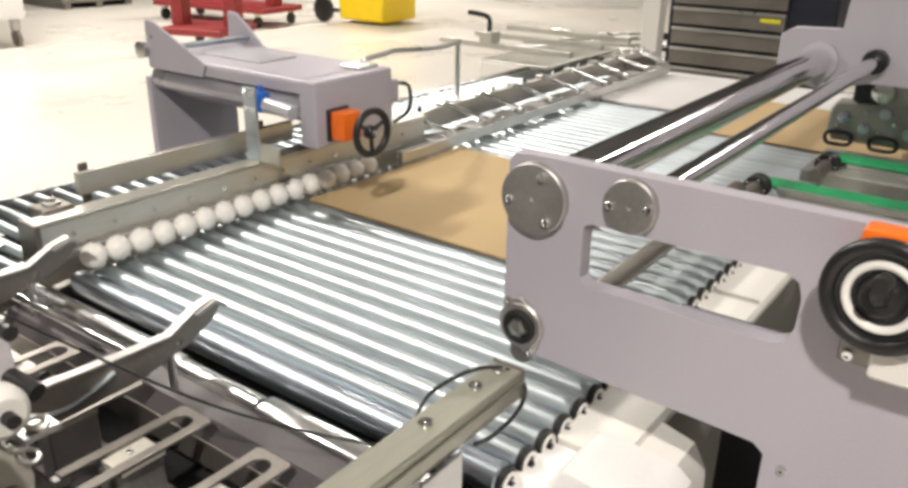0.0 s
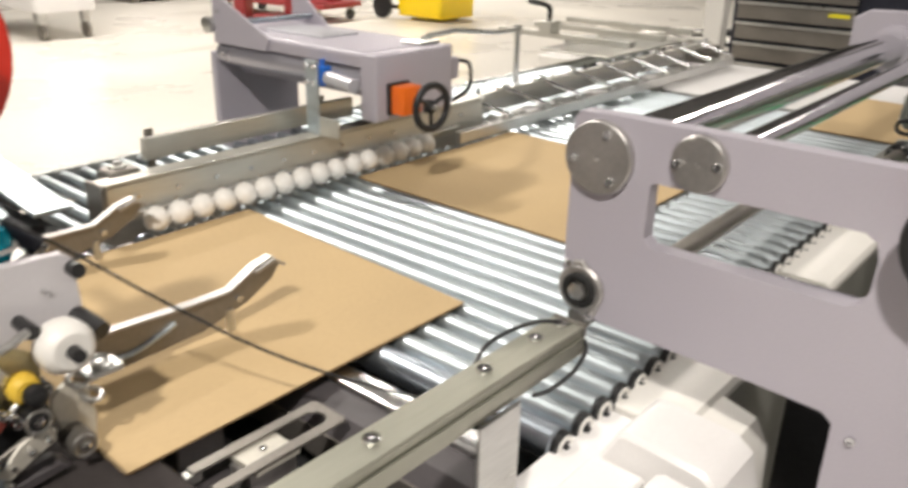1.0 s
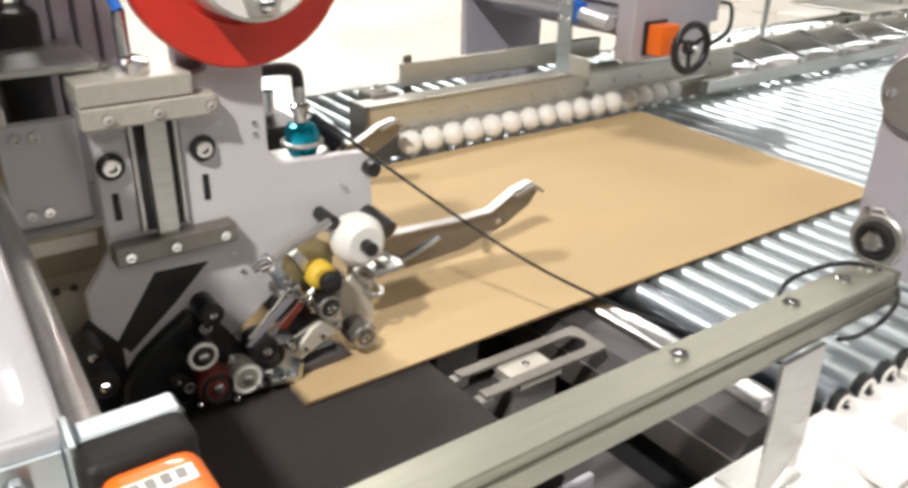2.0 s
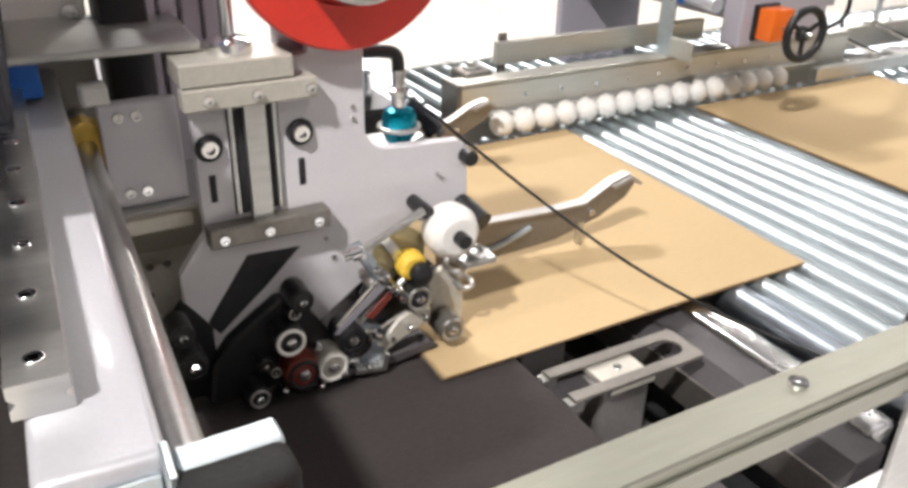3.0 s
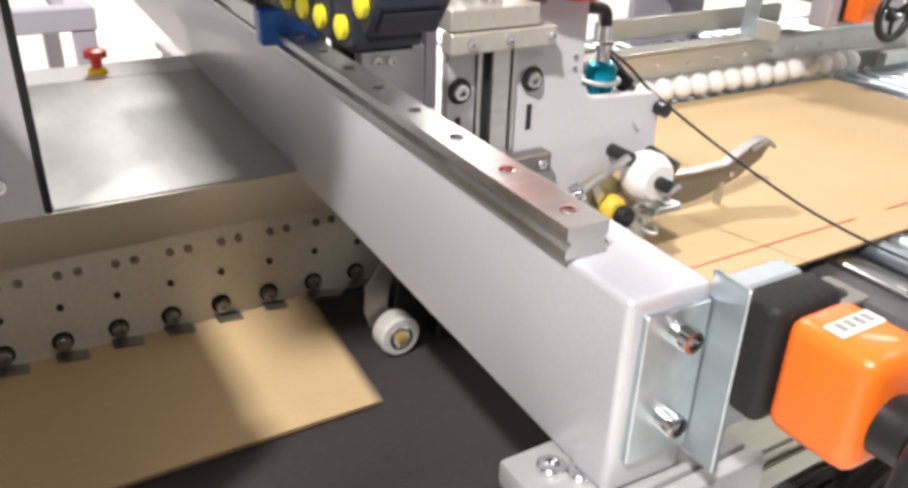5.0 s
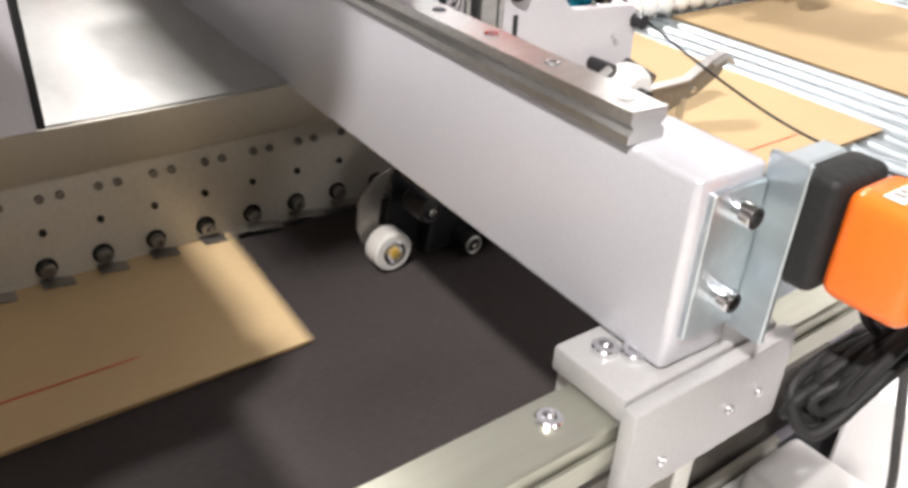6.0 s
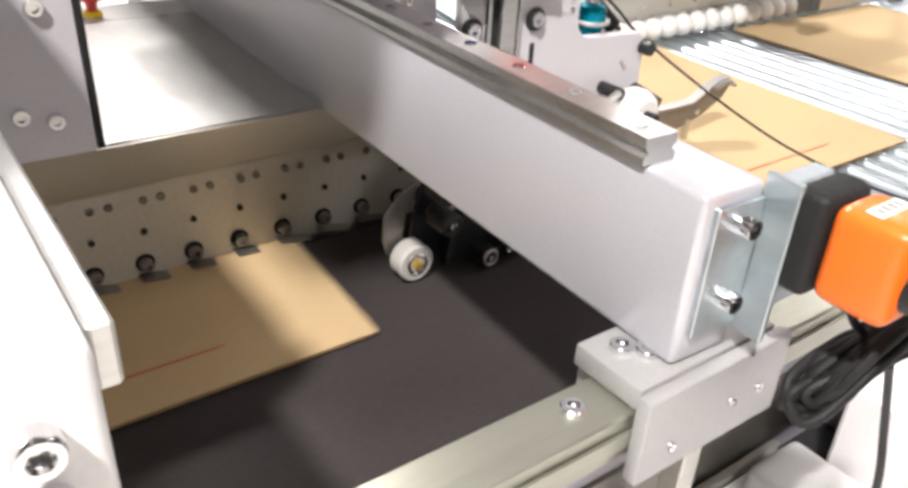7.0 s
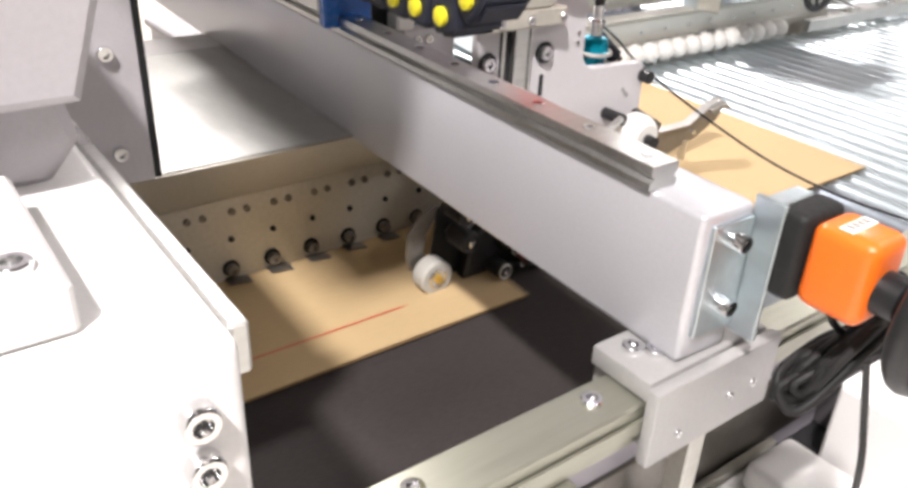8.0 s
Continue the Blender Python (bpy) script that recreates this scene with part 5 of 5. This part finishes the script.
# ---- far side plate of the belt, shelf ----
def build_far_side():
    X = -1.236
    p = thing("eccentric_side_plate", (X, -0.3, 0.88), "grey side plate with a row of round knobs and bolts", "side plate")
    part("plate", box(B(), X - 0.012, X, -1.5, 0.20, 0.892, 1.040, 0.001), PLATE, p)
    part("slope", slab(B(), [(X - 0.012, 1.040), (X, 1.040), (-1.100, 1.158), (-1.112, 1.158)], "y", -1.5, 0.16, 0.0), PLATE, p)
    knob = mesh_of("knob", lathe(B(), (0, 0, 0), (1, 0, 0), [(0, 0.0095), (0.011, 0.0095), (0.012, 0.008), (0.012, 0.0045), (0.007, 0.004)], 18), DULL)
    dark = mesh_of("knob_seat", lathe(B(), (0, 0, 0), (1, 0, 0), [(0, 0.0135), (0.003, 0.0135), (0.0035, 0.011)], 18), RUBBER)
    # Black heads in place of small holes: the shade inside put into colour.
    small = bolt_mesh(0.0045, 0.004, (1, 0, 0), BLACK, "screw")
    dull = bolt_mesh(0.0055, 0.004, (1, 0, 0), DULL, "screw")
    rnd = random.Random(7)
    for k in range(10):
        y = -0.053 - 0.0697 * k + 0.07
        seat = piece("knob_seat", dark, p, (X, y, 0.922))
        seat.rotation_euler = (rnd.uniform(0, 1), 0, 0)
        piece("knob", knob, seat, (0, 0, 0)).location = (0.003, 0, 0)
        piece("screw", small, p, (X, y + 0.005, 0.972))
        for dy in (0.01, 0.034):
            piece("screw", dull, p, (X, y + dy, 1.018))
        part("tooth", slab(B(), [(y - 0.012, 0.906), (y + 0.004, 0.906), (y + 0.040, 0.8985)], "x", X + 0.001, X + 0.024), DULL, p)
    sh = thing("stainless_shelf", (-1.5, -0.2, 1.15), "bright stainless steel top shelf behind the side plate", "shelf")
    part("front_strip", box(B(), -1.19, -1.100, -0.456, 0.16, 1.152, 1.1585, 0.001), SHEETSTEEL, sh)
    part("plate", box(B(), -1.62, -1.192, -0.456, 0.16, 1.150, 1.1565, 0.001), SHEETSTEEL, sh)
    part("back_strip", box(B(), -1.72, -1.622, -0.456, 0.16, 1.150, 1.1565, 0.001), WHITEPAINT, sh)
    part("box_body", box(B(), -1.72, -1.26, -1.5, 0.16, 0.66, 1.149, 0.003), HEADGREY, sh)
    rs = thing("red_stop_button", (-1.655, -0.32, 1.157), "small red button on a yellow ring", "button")
    part("ring", lathe(B(), (-1.655, -0.32, 1.157), (0, 0, 1), [(0, 0.016), (0.008, 0.014), (0.009, 0.010)], 20), YELLOW, rs)
    part("cap", lathe(B(), (-1.655, -0.32, 1.166), (0, 0, 1), [(0, 0.008), (0.014, 0.010), (0.018, 0.019), (0.028, 0.018), (0.031, 0.012)], 22), RED, rs)
    g = thing("guard_plate", (-1.09, -0.6, 1.1), "grey upright guard plate with bolts and a dark seal", "guard plate")
    part("plate", box(B(), -1.105, -1.085, -1.5, -0.466, 1.160, 1.9, 0.001), COVERGREY, g)
    part("seal", box(B(), -1.104, -1.084, -0.4655, -0.458, 1.162, 1.9, 0.0005), RUBBER, g)
    for y, z in ((-0.503, 1.202), (-0.535, 1.212), (-0.503, 1.32)):
        piece("screw", BOLT_X_BIG, g, (-1.085, y, z)).scale = (0.8, 0.8, 0.8)
    tb = thing("outer_bench", (-2.4, -0.6, 0), "grey steel bench frame beyond the shelf", "bench")
    part("top_rail", box(B(), -2.43, -2.37, -1.6, -0.215, 1.075, 1.13, 0.003), LILAC, tb)
    for y in (-0.245, -1.5):
        part("leg", box(B(), -2.425, -2.375, y - 0.025, y + 0.025, 0, 1.075, 0.003), LILAC, tb)
    part("cross_rail", box(B(), -3.3, -2.431, -0.27, -0.22, 1.075, 1.125, 0.003), LILAC, tb)
    part("board", box(B(), -3.3, -2.44, -1.6, -0.28, 1.06, 1.075, 0.003), WHITEPAINT, tb)
    part("leg", box(B(), -3.3, -3.25, -0.27, -0.22, 0, 1.075, 0.003), LILAC, tb)
    tu = thing("motor_cover", (-2.15, 0.1, 0), "grey boxed motor cover behind the shelf", "machine cover")
    part("box", box(B(), -2.35, -2.0, -0.08, 0.12, 0.0, 1.02, 0.008, 2), HEADGREY, tu)
    part("lid", box(B(), -2.36, -1.99, -0.09, 0.13, 1.0205, 1.04, 0.004), HEADGREY, tu)


def build_near_beam():
    n = thing("near_beam", (-0.7, -0.7, 1.06), "white painted square beam end with large bolts", "beam")
    part("tube", box(B(), -2.0, -0.466, -0.86, -0.606, 1.10, 1.330, 0.008, 3), WHITEPAINT, n)
    part("side_rail", box(B(), -2.0, -0.485, -0.6055, -0.594, 1.292, 1.326, 0.002), STEEL, n, "steel rail on the beam side")
    part("tab", box(B(), -0.66, -0.511, -0.80, -0.669, 1.3305, 1.360, 0.003), WHITEPAINT, n)
    piece("screw", BOLT_Z, n, (-0.537, -0.690, 1.3595))
    part("gusset", slab(B(), [(-0.86, 1.3305), (-0.705, 1.3305), (-0.715, 1.41), (-0.74, 1.44), (-0.86, 1.44)], "x", -0.60, -0.575, 0.004), WHITEPAINT, n)
    for z in (1.294, 1.262):
        piece("screw", BOLT_X_BIG, n, (-0.466, -0.634, z)).scale = (1.1, 0.95, 0.95)
    part("stand", box(B(), -0.56, -0.474, -0.84, -0.63, 1.112, 1.13, 0.002), WHITEPAINT, n)
    h = thing("second_head_cover", (-0.8, -0.75, 1.3), "grey moulded cover of a second head on the beam", "machine cover")
    part("cover", slab(B(), [(-0.86, 1.3305), (-0.64, 1.3305), (-0.615, 1.36), (-0.63, 1.42), (-0.61, 1.46), (-0.625, 1.52), (-0.86, 1.54)], "x", -1.02, -0.70, 0.008), COVERGREY, h)
    part("seam", slab(B(), [(-0.86, 1.418), (-0.626, 1.418), (-0.606, 1.462), (-0.86, 1.466)], "x", -1.022, -0.698, 0.002), LILAC, h)
    for x in (-0.96, -0.86, -0.76):
        piece("screw", BOLT_Z_SMALL, h, (x, -0.66, 1.352))
    # Unseen box and its support, added to cast a shadow on the slide beam.
    part("upright", box(B(), -1.36, -1.18, -0.86, -0.70, 1.3305, 2.08, 0.01, 2), COVERGREY, h)
    part("reel_box", box(B(), -1.36, -0.50, -0.86, -0.70, 2.081, 2.60, 0.01, 2), COVERGREY, h)
    part("rib", slab(B(), [(-0.80, 1.40), (-0.62, 1.40), (-0.60, 1.46), (-0.615, 1.51), (-0.80, 1.53)], "x", -0.69, -0.655, 0.006), COVERGREY, h)


# ---- sheets ----
SHEET_LONG, X_LEFT, X_RIGHT = 0.742, -1.728, -0.950


def build_sheet(tape):
    """A blank whose leading edge lies at its origin's y; it moves towards -y."""
    s = thing("cardboard_sheet", (0, 0, TOP), "brown corrugated cardboard sheet riding the conveyor", "cardboard", "cardboard sheets")
    bm = B()
    nx, ny = 10, 8
    def lift(u, v):
        return 0.0012 * math.sin(3.1 * u + 1) * math.sin(2.3 * v) + 0.0012
    grid = [[bm.verts.new((X_LEFT + (X_RIGHT - X_LEFT) * i / nx, SHEET_LONG * j / ny + (1 - i / nx) * (0.016 + 0.026 * j / ny), TOP + 0.0045 + lift(i / nx * 3, j / ny * 3))) for j in range(ny + 1)] for i in range(nx + 1)]
    for i in range(nx):
        for j in range(ny):
            bm.faces.new((grid[i][j], grid[i + 1][j], grid[i + 1][j + 1], grid[i][j + 1]))
    part("top_liner", bm, CARD, s)
    rim = [(X_LEFT + 0.001, 0.017), (X_RIGHT - 0.001, 0.001), (X_RIGHT - 0.001, SHEET_LONG - 0.001), (X_LEFT + 0.001, SHEET_LONG + 0.041)]
    part("fluted_core", slab(B(), rim, "z", TOP + 0.0005, TOP + 0.0042), CARDEDGE, s)
    if tape:
        part("tear_tape", box(B(), -1.0250, -1.0228, 0.02, 0.56, TOP + 0.0070, TOP + 0.0075, 0), REDLINE, s, "thin red tear tape")
    return s


# ---- far things on the hall floor ----
def build_background():
    cab = thing("tool_cabinet", (-1.8, 5.8, 0), "dark tool cabinet with grey drawers", "tool cabinet")
    part("body", box(B(), -2.30, -1.20, 5.60, 6.2, 0.02, 1.55, 0.01), NAVY, cab)
    for k in range(8):
        z = 0.33 + 0.135 * k
        d = part("drawer", box(B(), -2.26, -1.50, 5.57, 5.599, z, z + 0.115, 0.004), DULL, cab)
        part("pull", box(B(), -2.26, -1.50, 5.555, 5.569, z + 0.095, z + 0.116, 0.003), STEEL, d)
    part("label", box(B(), -1.66, -1.53, 5.565, 5.569, 1.06, 1.085, 0), STUD, cab)
    pile = thing("parts_pile", (-2.9, 6.0, 0), "pile of aluminium profiles and offcuts on a low table", "metal parts")
    part("table", box(B(), -3.7, -2.35, 5.3, 6.6, 0.0, 0.62, 0.01), CREAM, pile)
    rnd = random.Random(4)
    for k in range(34):
        x, y, z = rnd.uniform(-3.4, -2.5), rnd.uniform(5.5, 6.4), 0.62 + 0.012 + 0.16 * (k / 34)
        a = rnd.uniform(-0.5, 0.7)
        l = rnd.uniform(0.15, 0.4)
        w = rnd.uniform(0.012, 0.03)
        part("offcut", rod(B(), (x - l * math.cos(a), y - l * math.sin(a), z), (x + l * math.cos(a), y + l * math.sin(a), z + rnd.uniform(-0.02, 0.05)), w, seg=6), rnd.choice((STEEL, ALU, BLACK, STEEL, DULL)), pile)
    part("board", box(B(), -2.7, -2.38, 5.35, 5.7, 0.62, 0.64, 0.003), CARD, pile)
    def cart(x, y, turn, w=1.3, d=0.8):
        c = thing("red_cart", (x, y, 0), "red steel platform cart on casters", "cart", "red carts")
        base = Vector((x, y, 0))
        m = Matrix.Translation(base) @ Matrix.Rotation(radians(turn), 4, "Z")
        def add(name, bm, mat):
            bmesh.ops.transform(bm, matrix=m, verts=bm.verts)
            return part(name, bm, mat, c)
        add("deck", box(B(), -w / 2, w / 2, -d / 2, d / 2, 0.22, 0.30, 0.01), DARKRED)
        for sx in (-1, 1):
            add("end_frame", box(B(), sx * w * 0.42 - 0.09, sx * w * 0.42 + 0.09, -0.10, 0.10, 0.30, 1.15, 0.01), DARKRED)
            for sy in (-1, 1):
                add("caster", lathe(B(), (sx * w * 0.42 - 0.025, sy * d * 0.42, 0.09), (1, 0, 0), [(0, 0.06), (0.01, 0.09), (0.04, 0.09), (0.05, 0.06)], 20), BLACK)
                add("caster_fork", box(B(), sx * w * 0.42 - 0.04, sx * w * 0.42 + 0.04, sy * d * 0.42 - 0.04, sy * d * 0.42 + 0.04, 0.17, 0.22, 0.004), STEEL)
        add("cross_bar", box(B(), -w * 0.42, w * 0.42, -0.04, 0.04, 0.72, 0.80, 0.005), DARKRED)
        return c
    cart(-11.05, 8.75, 6, 2.4, 0.9)
    cart(-8.95, 6.75, 20, 0.9, 0.9)
    bin_ = thing("yellow_bin", (-9.2, 10.3, 0), "yellow plastic wheeled waste bin", "bin")
    part("tub", slab(B(), [(-9.62, 0.06), (-9.72, 1.25), (-8.62, 1.25), (-8.72, 0.06)], "y", 9.85, 10.7, 0.03), YELLOW, bin_)
    part("rim", box(B(), -9.76, -8.58, 9.80, 10.75, 1.2505, 1.32, 0.02), YELLOW, bin_)
    for y in (9.78, 10.72):
        part("wheel", lathe(B(), (-9.90, y - 0.05, 0.20), (0, 1, 0), [(0, 0.13), (0.02, 0.20), (0.08, 0.20), (0.10, 0.13)], 24), BLACK, bin_)
        part("axle_arm", box(B(), -9.92, -9.55, y - 0.02, y + 0.02, 0.17, 0.23, 0.004), BLACK, bin_)
    wc = thing("white_trolley", (-11.6, 5.6, 0), "white painted trolley body on casters", "trolley")
    part("body", slab(B(), [(-12.5, 0.35), (-12.5, 1.9), (-11.5, 1.9), (-10.85, 0.9), (-10.85, 0.35)], "y", 4.6, 5.4, 0.03), WHITEPAINT, wc)
    for x in (-12.35, -10.95):
        for y in (4.7, 5.28):
            part("caster", lathe(B(), (x, y - 0.03, 0.11), (0, 1, 0), [(0, 0.08), (0.01, 0.11), (0.05, 0.11), (0.06, 0.08)], 20), DULL, wc)
            part("fork", box(B(), x - 0.05, x + 0.05, y - 0.05, y + 0.05, 0.2, 0.35, 0.004), STEEL, wc)
    pal = thing("wooden_pallet", (-15.1, 8.4, 0), "grey loaded pallet on the floor", "pallet")
    part("deck", box(B(), -16.0, -14.3, 7.8, 9.2, 0.10, 0.16, 0.01), DULL, pal)
    for y in (7.9, 8.5, 9.1):
        part("runner", box(B(), -16.0, -14.3, y - 0.06, y + 0.06, 0.0, 0.10, 0.005), DULL, pal)
    part("load", box(B(), -15.8, -14.7, 8.0, 9.0, 0.16, 0.55, 0.03), LILAC, pal)


build_hall()
build_near_beam()
build_slide_beam()
build_far_side()
build_tape_head()
build_bed()
build_front_rail()
build_crosshead()
build_covers()
build_gantry()
build_ladder()
build_feed_table()
build_right_machine()
build_background()
build_ball_rail()
build_conveyor()

# Fine placing of whole things, in metres.
PLACING = {"near_beam": (-0.009, 0.010), "front_rail": (-0.005, 0.0115), "loop_cable": (-0.005, 0.0115), 
           "pivot_bracket": (-0.008, 0.018), "tape_applicator": (-0.005, -0.003), "tape_reel": (-0.015, -0.001),
           "air_regulator": (-0.007, -0.004), "guard_plate": (-0.007, -0.004), "second_head_cover": (-0.012, 0.006), "eccentric_side_plate": (-0.002, -0.006),
           "stainless_shelf": (-0.007, -0.004), "red_stop_button": (-0.007, -0.004)}
for ob in bpy.data.objects:
    if ob.name in PLACING:
        ob.location.x += PLACING[ob.name][0]
        ob.location.z += PLACING[ob.name][1]

# When each sheet has come in from the infeed side, and where its leading edge then lies: seconds, y.
SHEETS = [
    (None, [(0.0, 1.545), (0.5, 0.945), (1.0, 0.349), (1.5, -0.232), (8.0, -7.9)], False),
    (0.20, [(0.5, 2.16), (1.0, 1.515), (1.5, 0.910), (8.0, -6.8)], False),
    (1.20, [(1.5, 2.09), (3.0, 0.278), (3.5, -0.303), (8.0, -5.5)], False),
    (2.18, [(2.5, 2.13), (3.0, 1.490), (3.5, 0.874), (4.0, 0.262), (8.0, -4.4)], False),
    (3.13, [(3.45, 2.13), (4.0, 1.440), (5.5, -0.376), (6.5, -1.55), (8.0, -3.3)], True),
    (4.06, [(4.38, 2.13), (5.5, 0.755), (6.5, -0.354), (7.0, -0.935), (8.0, -2.1)], True),
    (5.24, [(5.55, 2.14), (6.5, 1.019), (7.0, 0.400), (7.5, -0.121), (8.0, -0.705)], True),
    (6.18, [(6.5, 2.13), (7.0, 1.535), (8.0, 0.288)], False),
]
sheets = [(build_sheet(tape), entry, rows) for entry, rows, tape in SHEETS]
INFEED = 3.13  # the y at which a sheet slides in across the line


def motions():
    for k, (sheet, entry, rows) in enumerate(sheets):
        way = [(t, 0.0, y, TOP) for t, y in rows]
        if entry is not None:
            step = 0.0075 * k
            way = [(entry + dt, x, INFEED, TOP + z) for dt, x, z in ((-0.75, 1.5, step), (-0.60, 1.35, step), (-0.45, 0.90, 0), (-0.28, 0.86, 0), (-0.10, 0.20, 0), (-0.02, 0.0, 0))] + way
            late = [row for row in way if row[0] > 0.0]
            early = [row for row in way if row[0] <= 0.0]
            first = early[-1] if early else way[0]
            if early:
                s = (0.0 - first[0]) / (late[0][0] - first[0])
                first = tuple(a + (b - a) * s for a, b in zip(first, late[0]))
            way = [(0.0, *first[1:])] + late
        walk(sheet, [(t, pose(x, y, z)) for t, x, y, z in way])


motions()
